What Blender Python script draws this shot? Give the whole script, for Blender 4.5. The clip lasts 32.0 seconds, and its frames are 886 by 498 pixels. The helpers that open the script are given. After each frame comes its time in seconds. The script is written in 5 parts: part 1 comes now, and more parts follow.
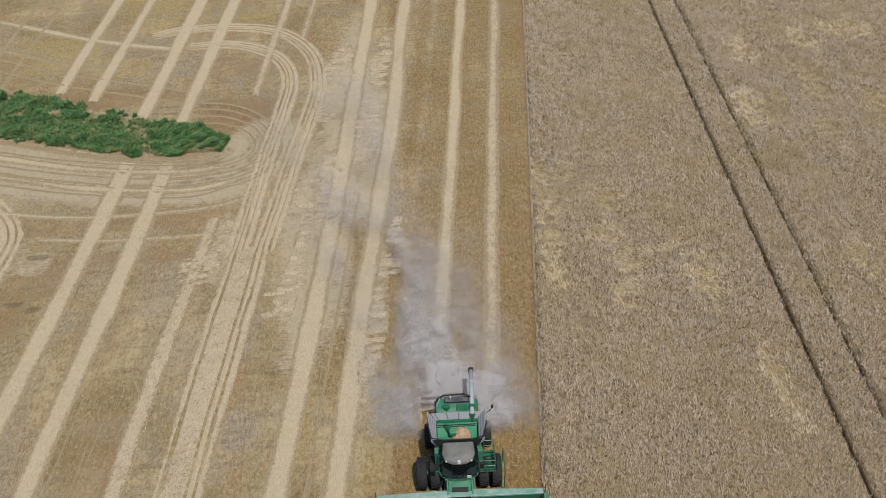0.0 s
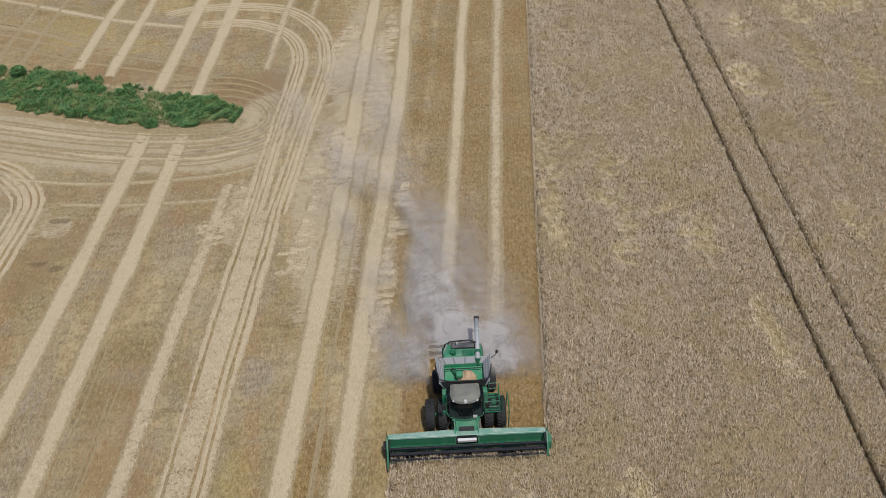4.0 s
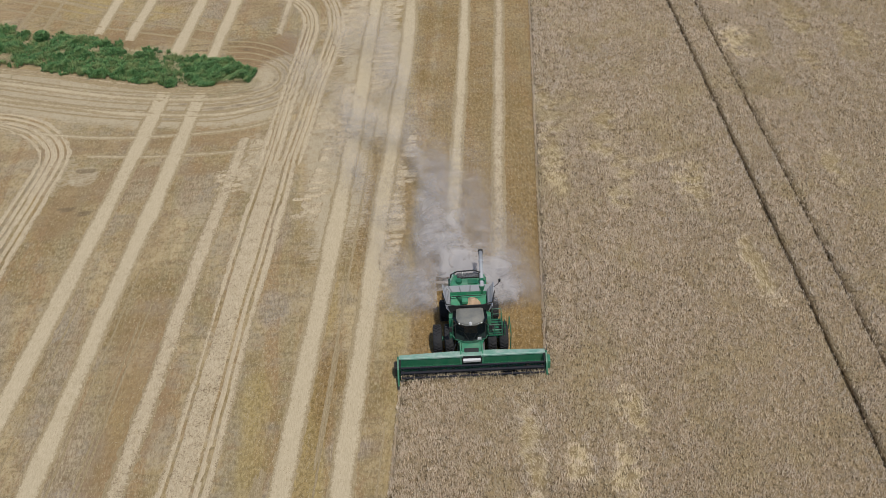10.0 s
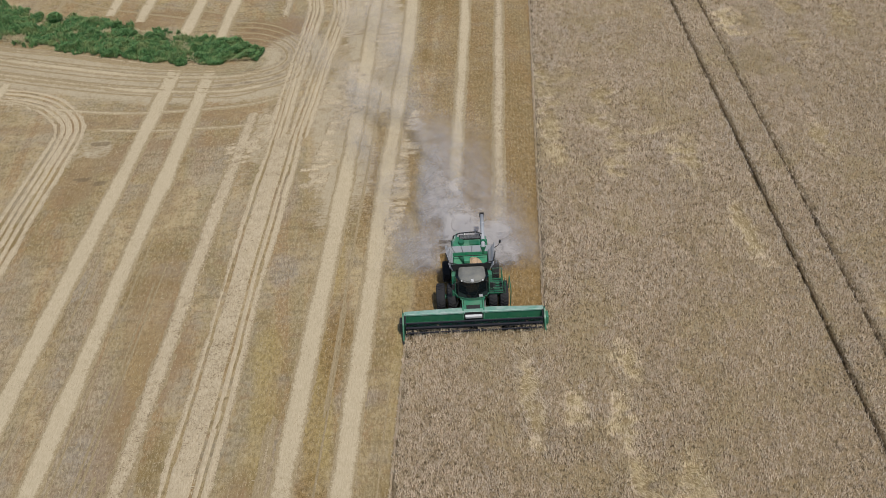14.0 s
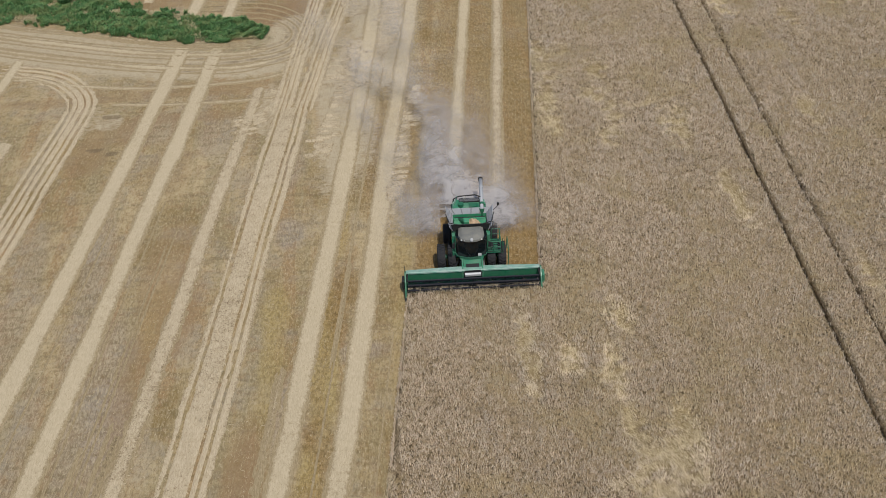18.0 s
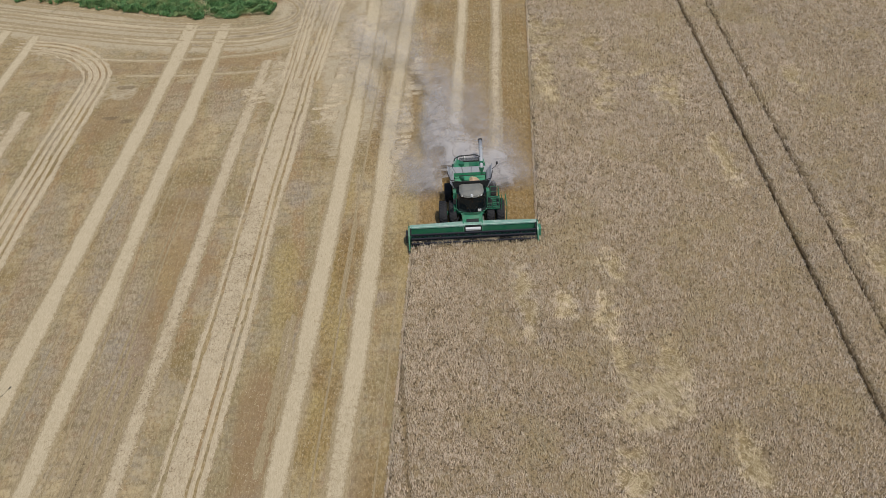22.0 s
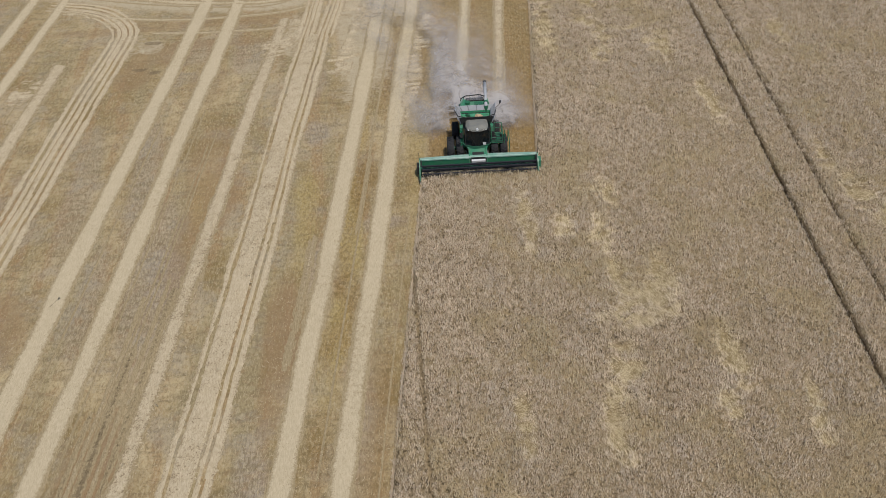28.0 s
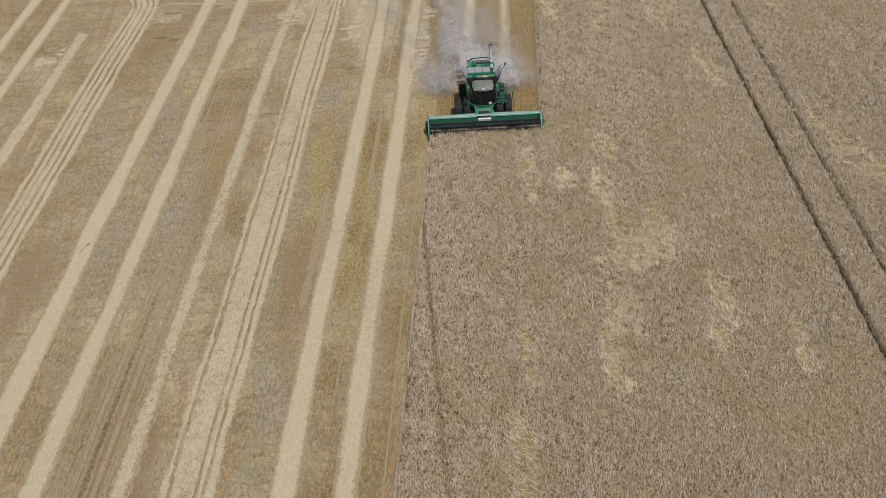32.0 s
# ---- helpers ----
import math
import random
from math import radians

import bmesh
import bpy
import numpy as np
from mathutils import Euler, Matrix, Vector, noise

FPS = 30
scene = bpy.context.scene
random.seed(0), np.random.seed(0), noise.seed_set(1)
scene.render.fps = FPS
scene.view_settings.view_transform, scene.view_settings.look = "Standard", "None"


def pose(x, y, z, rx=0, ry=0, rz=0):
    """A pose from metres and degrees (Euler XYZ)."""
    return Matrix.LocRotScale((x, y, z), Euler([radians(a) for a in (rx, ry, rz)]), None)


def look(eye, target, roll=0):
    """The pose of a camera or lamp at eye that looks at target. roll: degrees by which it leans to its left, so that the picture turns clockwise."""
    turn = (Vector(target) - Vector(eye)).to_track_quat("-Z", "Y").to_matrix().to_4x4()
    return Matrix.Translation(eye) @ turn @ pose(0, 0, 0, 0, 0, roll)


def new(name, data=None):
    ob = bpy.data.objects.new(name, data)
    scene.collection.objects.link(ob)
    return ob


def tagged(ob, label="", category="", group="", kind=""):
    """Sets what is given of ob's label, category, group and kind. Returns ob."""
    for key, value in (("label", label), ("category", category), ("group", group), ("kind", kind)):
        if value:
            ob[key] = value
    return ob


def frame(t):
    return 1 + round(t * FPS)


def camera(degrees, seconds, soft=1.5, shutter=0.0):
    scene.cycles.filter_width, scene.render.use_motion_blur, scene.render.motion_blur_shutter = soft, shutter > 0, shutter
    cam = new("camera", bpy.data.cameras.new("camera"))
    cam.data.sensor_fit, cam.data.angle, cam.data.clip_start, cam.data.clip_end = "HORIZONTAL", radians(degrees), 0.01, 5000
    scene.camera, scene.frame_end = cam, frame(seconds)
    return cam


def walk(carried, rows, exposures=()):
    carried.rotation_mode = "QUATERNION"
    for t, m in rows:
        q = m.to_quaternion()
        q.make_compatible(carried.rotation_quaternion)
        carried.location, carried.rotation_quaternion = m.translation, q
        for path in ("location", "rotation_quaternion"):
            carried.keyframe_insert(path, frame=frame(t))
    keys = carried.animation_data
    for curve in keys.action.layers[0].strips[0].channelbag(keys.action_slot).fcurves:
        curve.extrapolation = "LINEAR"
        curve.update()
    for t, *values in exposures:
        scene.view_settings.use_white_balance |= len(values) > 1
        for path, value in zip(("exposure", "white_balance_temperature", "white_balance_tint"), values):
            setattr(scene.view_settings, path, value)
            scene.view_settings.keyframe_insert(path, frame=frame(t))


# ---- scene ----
# camera: a drone that backs away over the field, looking down at it
cam = camera(48.51, 32.0, soft=0.9)
# seconds, x, y, z, yaw, pitch, roll
ROWS = [
    (0.0, -1.232, -36.750, 51.281, -3.736, -40.239, 2.156),
    (0.5, -1.309, -37.301, 51.277, -3.730, -40.232, 2.183),
    (1.0, -1.392, -37.862, 51.238, -3.725, -40.218, 2.201),
    (1.5, -1.470, -38.429, 51.241, -3.723, -40.225, 2.210),
    (2.0, -1.526, -38.990, 51.197, -3.706, -40.224, 2.243),
    (2.5, -1.595, -39.535, 51.181, -3.693, -40.244, 2.258),
    (3.0, -1.678, -40.076, 51.162, -3.691, -40.257, 2.267),
    (3.5, -1.759, -40.637, 51.121, -3.679, -40.264, 2.281),
    (5.5, -2.036, -42.767, 51.033, -3.601, -40.390, 2.256),
    (6.0, -2.096, -43.305, 51.008, -3.603, -40.390, 2.287),
    (6.5, -2.160, -43.832, 51.009, -3.584, -40.429, 2.289),
    (7.0, -2.218, -44.375, 50.984, -3.578, -40.436, 2.276),
    (7.5, -2.305, -44.902, 51.004, -3.595, -40.463, 2.284),
    (8.0, -2.355, -45.431, 50.996, -3.582, -40.469, 2.298),
    (8.5, -2.417, -45.961, 51.006, -3.580, -40.483, 2.307),
    (9.0, -2.473, -46.497, 50.999, -3.578, -40.503, 2.316),
    (9.5, -2.542, -47.032, 50.998, -3.579, -40.536, 2.316),
    (10.0, -2.604, -47.563, 50.975, -3.579, -40.536, 2.316),
    (10.5, -2.669, -48.093, 50.955, -3.579, -40.523, 2.316),
    (11.0, -2.717, -48.617, 50.958, -3.581, -40.530, 2.307),
    (11.5, -2.783, -49.145, 50.922, -3.585, -40.523, 2.289),
    (12.0, -2.834, -49.684, 50.930, -3.583, -40.530, 2.298),
    (12.5, -2.914, -50.213, 50.939, -3.585, -40.530, 2.289),
    (13.0, -2.984, -50.747, 50.893, -3.593, -40.496, 2.293),
    (13.5, -3.078, -51.289, 50.903, -3.613, -40.497, 2.291),
    (14.0, -3.170, -51.826, 50.884, -3.625, -40.484, 2.277),
    (14.5, -3.222, -52.340, 50.867, -3.634, -40.477, 2.280),
    (16.5, -3.340, -54.417, 50.796, -3.669, -40.605, 2.375),
    (17.0, -3.415, -54.974, 50.760, -3.679, -40.558, 2.330),
    (17.5, -3.481, -55.512, 50.748, -3.694, -40.539, 2.307),
    (18.0, -3.540, -56.059, 50.756, -3.705, -40.545, 2.301),
    (18.5, -3.615, -56.609, 50.761, -3.722, -40.546, 2.309),
    (19.0, -3.679, -57.207, 50.776, -3.731, -40.559, 2.313),
    (19.5, -3.728, -57.853, 50.744, -3.737, -40.553, 2.326),
    (20.0, -3.774, -58.512, 50.756, -3.737, -40.559, 2.326),
    (20.5, -3.873, -59.186, 50.717, -3.775, -40.554, 2.323),
    (21.0, -3.921, -59.855, 50.740, -3.770, -40.600, 2.310),
    (21.5, -3.987, -60.549, 50.761, -3.761, -40.607, 2.306),
    (22.0, -4.049, -61.252, 50.779, -3.751, -40.640, 2.311),
    (22.5, -4.160, -61.999, 50.758, -3.764, -40.634, 2.297),
    (23.0, -4.264, -62.747, 50.727, -3.770, -40.654, 2.310),
    (23.5, -4.384, -63.503, 50.725, -3.781, -40.661, 2.305),
    (24.0, -4.499, -64.246, 50.708, -3.787, -40.654, 2.317),
    (24.5, -4.586, -64.999, 50.732, -3.783, -40.667, 2.335),
    (25.0, -4.707, -65.730, 50.710, -3.789, -40.647, 2.348),
    (25.5, -4.806, -66.456, 50.726, -3.804, -40.641, 2.365),
    (27.5, -5.050, -69.524, 50.779, -3.781, -40.666, 2.544),
    (28.0, -5.174, -70.309, 50.778, -3.792, -40.673, 2.539),
    (28.5, -5.244, -71.141, 50.703, -3.781, -40.653, 2.544),
    (29.0, -5.315, -71.936, 50.698, -3.766, -40.666, 2.567),
    (29.5, -5.378, -72.737, 50.703, -3.753, -40.692, 2.581),
    (30.0, -5.435, -73.504, 50.725, -3.747, -40.725, 2.608),
    (30.5, -5.495, -74.263, 50.770, -3.744, -40.792, 2.626),
    (31.0, -5.574, -74.939, 50.772, -3.744, -40.845, 2.626),
    (31.5, -5.639, -75.505, 50.753, -3.734, -40.859, 2.631),
    (32.0, -5.793, -76.039, 50.718, -3.499, -40.875, 2.626),
]
walk(cam, [(t, pose(x, y, z, 90 + pitch, roll, yaw)) for t, x, y, z, yaw, pitch, roll in ROWS])

# ---- world, sun ----
SUN_DIR = Vector((0.16, -0.44, 0.90)).normalized()
world = bpy.data.worlds.new("sky")
scene.world = world
world.use_nodes = True
wn = world.node_tree
sky = wn.nodes.new("ShaderNodeTexSky")
sky.sky_type = "NISHITA"
sky.sun_disc = False
sky.sun_elevation = math.asin(SUN_DIR.z)
sky.sun_rotation = math.atan2(SUN_DIR.x, SUN_DIR.y)
wn.links.new(sky.outputs[0], wn.nodes["Background"].inputs[0])
wn.nodes["Background"].inputs[1].default_value = 0.10
sun = new("sun", bpy.data.lights.new("sun", "SUN"))
sun.data.energy = 3.3
sun.data.angle = radians(0.6)
sun.data.color = (1.0, 0.942, 0.872)
sun.matrix_world = look((0, 0, 90), Vector((0, 0, 90)) - SUN_DIR)
scene.view_settings.exposure = -0.05

# ---- material helpers ----


def material(name, rough=0.8, metal=0.0, spec=0.3):
    m = bpy.data.materials.new(name)
    m.use_nodes = True
    b = m.node_tree.nodes["Principled BSDF"]
    b.inputs["Roughness"].default_value = rough
    b.inputs["Metallic"].default_value = metal
    b.inputs["Specular IOR Level"].default_value = spec
    return m


class Net:
    """Short forms for wiring one material."""

    def __init__(self, m):
        self.t = m.node_tree
        self.b = self.t.nodes["Principled BSDF"]

    def put(self, sock, v):
        if hasattr(v, "is_output"):
            self.t.links.new(v, sock)
        elif isinstance(v, (tuple, list)) and len(v) == 3 and sock.type == "RGBA":
            sock.default_value = (*v, 1)
        else:
            sock.default_value = v

    def coords(self, scale=(1, 1, 1), turn=0.0, kind="Object"):
        c = self.t.nodes.new("ShaderNodeTexCoord")
        m = self.t.nodes.new("ShaderNodeMapping")
        m.inputs["Scale"].default_value = scale
        m.inputs["Rotation"].default_value = (0, 0, radians(turn))
        self.t.links.new(c.outputs[kind], m.inputs["Vector"])
        return m.outputs[0]

    def noise(self, vec, scale, detail=4, rough=0.6, dist=0.0):
        n = self.t.nodes.new("ShaderNodeTexNoise")
        self.t.links.new(vec, n.inputs["Vector"])
        n.inputs["Scale"].default_value = scale
        n.inputs["Detail"].default_value = detail
        n.inputs["Roughness"].default_value = rough
        n.inputs["Distortion"].default_value = dist
        return n.outputs["Fac"]

    def ramp(self, v, lo, hi, a=0.0, b=1.0):
        n = self.t.nodes.new("ShaderNodeMapRange")
        self.put(n.inputs["Value"], v)
        for i, x in zip(("From Min", "From Max", "To Min", "To Max"), (lo, hi, a, b)):
            n.inputs[i].default_value = x
        return n.outputs[0]

    def math(self, op, a, b=0.0):
        n = self.t.nodes.new("ShaderNodeMath")
        n.operation = op
        self.put(n.inputs[0], a)
        self.put(n.inputs[1], b)
        return n.outputs[0]

    def mix(self, f, a, b):
        n = self.t.nodes.new("ShaderNodeMix")
        n.data_type = "RGBA"
        self.put(n.inputs[0], f)
        self.put(n.inputs[6], a)
        self.put(n.inputs[7], b)
        return n.outputs[2]

    def attr(self, name):
        n = self.t.nodes.new("ShaderNodeAttribute")
        n.attribute_name = name
        return n.outputs["Fac"]

    def island(self):
        return self.t.nodes.new("ShaderNodeNewGeometry").outputs["Random Per Island"]

    def any(self):
        return self.t.nodes.new("ShaderNodeObjectInfo").outputs["Random"]

    def bump(self, h, strength=0.5, dist=0.05):
        n = self.t.nodes.new("ShaderNodeBump")
        n.inputs["Strength"].default_value = strength
        n.inputs["Distance"].default_value = dist
        self.put(n.inputs["Height"], h)
        self.t.links.new(n.outputs[0], self.b.inputs["Normal"])

    def colour(self, v):
        self.put(self.b.inputs["Base Color"], v)

    def rough(self, v):
        self.put(self.b.inputs["Roughness"], v)


ROW_TURN = 6.2          # the rows lean this much from the y axis
SLOPE = 0.109           # dx/dy of the rows


def mat_stubble():
    m = material("stubble", 0.95, 0, 0.1)
    n = Net(m)
    o = n.coords()
    rows_ = n.coords((7.0, 0.9, 1.0), ROW_TURN)
    cross = n.coords((0.5, 1.6, 1.0), ROW_TURN)
    big = n.noise(o, 0.11, 5, 0.65)
    mid = n.noise(o, 0.9, 5, 0.7, 0.6)
    fine = n.noise(rows_, 1.5, 6, 0.75)
    grain = n.noise(o, 9.0, 4, 0.8)
    base = n.mix(n.ramp(big, 0.40, 0.60), (0.25, 0.178, 0.075), (0.47, 0.365, 0.205))
    lane = n.noise(n.coords((0.55, 0.05, 1.0), ROW_TURN), 1.0, 4, 0.6)
    base = n.mix(n.ramp(lane, 0.52, 0.60, 0, 0.7), base, (0.30, 0.245, 0.135))
    base = n.mix(n.ramp(lane, 0.47, 0.40, 0, 0.8), base, (0.33, 0.215, 0.105))
    base = n.mix(n.attr("grey"), base, n.mix(n.ramp(fine, 0.4, 0.6), (0.25, 0.197, 0.143), (0.42, 0.347, 0.258)))
    base = n.mix(n.ramp(n.noise(cross, 0.8, 5, 0.7), 0.48, 0.66, 0, 0.75), base, (0.19, 0.148, 0.08))
    base = n.mix(n.ramp(n.noise(o, 0.23, 5, 0.7), 0.5, 0.6, 0, 0.5), base, (0.30, 0.26, 0.20))
    base = n.mix(n.ramp(mid, 0.52, 0.70, 0, 0.7), base, (0.28, 0.175, 0.09))
    base = n.mix(n.ramp(fine, 0.50, 0.66, 0, 0.5), base, (0.51, 0.42, 0.26))
    clod = n.noise(n.coords((1.5, 0.8, 1.0), ROW_TURN), 3.0, 6, 0.75, 0.5)
    base = n.mix(n.ramp(clod, 0.51, 0.62, 0, 0.55), base, (0.17, 0.122, 0.06))
    base = n.mix(n.ramp(clod, 0.47, 0.37, 0, 0.5), base, (0.50, 0.415, 0.265))
    base = n.mix(n.math("MULTIPLY", n.attr("gold"), n.ramp(mid, 0.3, 0.6, 0.5, 1)), base,
                 n.mix(n.ramp(clod, 0.4, 0.6), (0.45, 0.345, 0.15), (0.27, 0.20, 0.075)))
    base = n.mix(n.math("MULTIPLY", n.attr("fresh"), n.ramp(mid, 0.25, 0.6, 0.5, 0.95)), base,
                 n.mix(n.ramp(n.math("ADD", n.math("MULTIPLY", grain, 0.5), n.math("MULTIPLY", clod, 0.5)), 0.42, 0.58), (0.34, 0.225, 0.092), (0.13, 0.08, 0.03)))
    base = n.mix(n.math("MULTIPLY", n.attr("earth"), n.ramp(fine, 0.3, 0.6, 0.4, 0.95)), base,
                 n.mix(n.ramp(grain, 0.35, 0.65), (0.18, 0.105, 0.05), (0.36, 0.25, 0.14)))
    chaff = n.math("ADD", n.attr("chaff"), n.ramp(mid, 0.3, 0.7, -0.25, 0.25))
    chaff = n.math("ADD", chaff, n.ramp(n.noise(cross, 3.0, 5, 0.75), 0.3, 0.7, -0.35, 0.3))
    base = n.mix(n.ramp(chaff, 0.3, 0.75), base, n.mix(n.ramp(fine, 0.3, 0.7), (0.385, 0.315, 0.205), (0.51, 0.43, 0.295)))
    track = n.math("ADD", n.attr("track"), n.ramp(mid, 0.3, 0.7, -0.25, 0.25))
    base = n.mix(n.ramp(track, 0.35, 0.7, 0, 0.7), base, (0.17, 0.125, 0.075))
    base = n.mix(n.ramp(grain, 0.54, 0.68, 0, 0.4), base, (0.13, 0.092, 0.045))
    n.colour(base)
    n.bump(n.math("ADD", n.math("MULTIPLY", fine, 0.7), n.math("MULTIPLY", grain, 0.6)), 0.8, 0.10)
    return m


def mat_straw(name, lo, hi, dark, coarse):
    """Straw and chaff lying in a swath."""
    m = material(name, 0.85, 0, 0.15)
    n = Net(m)
    o = n.coords()
    along = n.coords((5.0, 1.0, 2.0), ROW_TURN)
    mid = n.noise(o, 1.3, 5, 0.7)
    fine = n.noise(along, 2.6, 6, 0.75)
    grain = n.noise(o, 11.0 - 11.0 * coarse, 5, 0.8)
    base = n.mix(n.ramp(fine, 0.32, 0.68), lo, hi)
    base = n.mix(n.ramp(mid, 0.4, 0.75, 0, 0.35), base, lo)
    # Dark flecks; on rough straw they paint in the shadows of its lumps.
    fleck_shade = n.math("ADD", grain, n.math("ADD", n.math("MULTIPLY", mid, coarse), n.math("MULTIPLY", n.attr("thin"), 0.22)))
    base = n.mix(n.ramp(fleck_shade, 0.60 + 0.35 * coarse, 0.70 + 0.35 * coarse, 0, 0.9), base, dark)
    sparse = n.math("ADD", n.noise(o, 3.2, 5, 0.8), n.math("MULTIPLY", n.attr("thin"), 0.5))
    base = n.mix(n.ramp(sparse, 0.60, 0.76, 0, 0.92), base, n.mix(n.ramp(fine, 0.4, 0.65), (0.27, 0.205, 0.11), (0.42, 0.335, 0.20)))
    n.colour(base)
    n.bump(n.math("ADD", fine, n.math("MULTIPLY", grain, 0.8)), 0.7, 0.06 + 0.06 * coarse)
    return m


def mat_canopy():
    m = material("wheat_canopy", 0.95, 0, 0.05)
    n = Net(m)
    o = n.coords()
    big = n.noise(o, 0.07, 5, 0.65)
    mid = n.noise(o, 0.8, 4, 0.7, 0.4)
    grain = n.noise(o, 6.0, 4, 0.75)
    base = n.mix(n.ramp(grain, 0.35, 0.68), (0.21, 0.158, 0.095), (0.41, 0.32, 0.207))
    base = n.mix(n.ramp(n.noise(o, 0.17, 5, 0.7), 0.5, 0.62, 0, 0.5), base, (0.36, 0.278, 0.145))
    # Dark flecks painted in for the shade deep between the ears.
    gap_shade = n.noise(n.coords((1.0, 0.7, 1.0), ROW_TURN), 5.6, 4, 0.72)
    base = n.mix(n.ramp(gap_shade, 0.50, 0.60, 0, 0.82), base, (0.045, 0.032, 0.016))
    base = n.mix(n.ramp(big, 0.45, 0.65, 0, 0.35), base, (0.345, 0.265, 0.155))
    streak = n.noise(n.coords((1.2, 4.0, 1.0), 20), 1.6, 6, 0.75)
    low = n.mix(n.ramp(streak, 0.35, 0.65), (0.20, 0.145, 0.062), (0.40, 0.31, 0.165))
    base = n.mix(n.ramp(n.attr("lodged"), 0.1, 0.9, 0, 0.75), base, low)
    base = n.mix(n.ramp(mid, 0.6, 0.8, 0, 0.4), base, (0.17, 0.12, 0.045))
    n.colour(base)
    n.bump(grain, 0.8, 0.15)
    return m


def mat_ears():
    m = material("wheat_ears", 0.75, 0, 0.2)
    n = Net(m)
    o = n.coords()
    r = n.island()
    big = n.noise(o, 0.06, 5, 0.65)
    mid = n.noise(o, 0.5, 5, 0.7)
    base = n.mix(r, (0.555, 0.45, 0.328), (0.82, 0.695, 0.54))
    base = n.mix(n.ramp(big, 0.42, 0.60, 0, 0.45), base, (0.62, 0.51, 0.37))
    base = n.mix(n.ramp(n.noise(n.coords((1.0, 0.35, 1.0), ROW_TURN), 0.35, 4, 0.6), 0.5, 0.68, 0, 0.4), base, (0.60, 0.53, 0.455))
    base = n.mix(n.ramp(n.noise(o, 0.17, 5, 0.7), 0.5, 0.62, 0, 0.6), base, (0.56, 0.46, 0.275))
    base = n.mix(n.ramp(mid, 0.54, 0.68, 0, 0.55), base, (0.42, 0.325, 0.165))
    base = n.mix(n.ramp(n.attr("lodged"), 0.1, 0.8, 0, 0.75), base, n.mix(r, (0.40, 0.31, 0.155), (0.67, 0.55, 0.325)))
    n.colour(base)
    return m


def mat_leaves(name, a, b, dry):
    m = material(name, 0.55, 0, 0.3)
    n = Net(m)
    o = n.coords()
    r = n.island()
    base = n.mix(r, a, b)
    base = n.mix(n.ramp(n.noise(o, 0.8, 4, 0.7), 0.48, 0.66, 0, 0.75), base, dry)
    n.colour(base)
    return m


M_STUBBLE = mat_stubble()
M_SWATH = mat_straw("chaff_swath", (0.42, 0.34, 0.215), (0.59, 0.495, 0.335), (0.28, 0.215, 0.13), 0.1)
M_ROUGH = mat_straw("rough_straw", (0.39, 0.305, 0.19), (0.61, 0.515, 0.355), (0.20, 0.145, 0.08), 0.36)
M_RUT = mat_straw("rut_soil", (0.15, 0.11, 0.06), (0.26, 0.20, 0.12), (0.10, 0.07, 0.035), 0.3)
M_LOOSE = mat_straw("loose_straw", (0.40, 0.32, 0.20), (0.60, 0.51, 0.355), (0.25, 0.18, 0.09), 0.3)
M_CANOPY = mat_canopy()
M_EARS = mat_ears()
M_WEED = mat_leaves("weed_leaf", (0.034, 0.097, 0.034), (0.16, 0.31, 0.105), (0.27, 0.30, 0.12))
M_DRY = mat_leaves("dry_grass", (0.36, 0.30, 0.16), (0.52, 0.44, 0.27), (0.26, 0.24, 0.11))
M_STALK = mat_leaves("cut_stalks", (0.27, 0.205, 0.11), (0.46, 0.37, 0.22), (0.26, 0.20, 0.10))
M_DARKWEED = mat_leaves("dark_weed", (0.07, 0.055, 0.025), (0.17, 0.125, 0.06), (0.2, 0.14, 0.07))

# ---- geometry helpers ----
rng = np.random.default_rng(7)


def vnoise(x, y, seed=0):
    """Smooth value noise, 0 to 1, on arrays."""
    x, y = np.asarray(x, float), np.asarray(y, float)
    xi, yi = np.floor(x).astype(np.int64), np.floor(y).astype(np.int64)
    fx, fy = x - xi, y - yi
    fx, fy = fx * fx * (3 - 2 * fx), fy * fy * (3 - 2 * fy)

    def h(a, b):
        k = (a * 374761393 + b * 668265263 + seed * 974634777) & 0x7FFFFFFF
        k = ((k ^ (k >> 13)) * 1274126177) & 0x7FFFFFFF
        return ((k ^ (k >> 16)) & 0xFFFF) / 65535.0

    return (h(xi, yi) * (1 - fx) + h(xi + 1, yi) * fx) * (1 - fy) + (h(xi, yi + 1) * (1 - fx) + h(xi + 1, yi + 1) * fx) * fy


def fbm(x, y, seed=0, octaves=4):
    total, amp, norm = 0, 1.0, 0
    for k in range(octaves):
        total = total + amp * vnoise(np.asarray(x) * 2 ** k, np.asarray(y) * 2 ** k, seed + k)
        norm += amp
        amp *= 0.55
    return total / norm


def mesh_of(name, co, faces, mat, attrs=None, smooth=False):
    """A mesh from arrays: co (n, 3), faces (m, 3 or 4)."""
    me = bpy.data.meshes.new(name)
    n, (m, k) = len(co), faces.shape
    me.vertices.add(n)
    me.vertices.foreach_set("co", np.asarray(co, np.float32).ravel())
    me.loops.add(m * k)
    me.loops.foreach_set("vertex_index", faces.astype(np.int32).ravel())
    me.polygons.add(m)
    me.polygons.foreach_set("loop_start", np.arange(0, m * k, k, dtype=np.int32))
    me.polygons.foreach_set("use_smooth", np.full(m, smooth))
    me.update(calc_edges=True)
    me.validate()
    for key, v in (attrs or {}).items():
        me.attributes.new(key, "FLOAT", "POINT").data.foreach_set("value", np.asarray(v, np.float32).ravel())
    me.materials.append(mat)
    return me


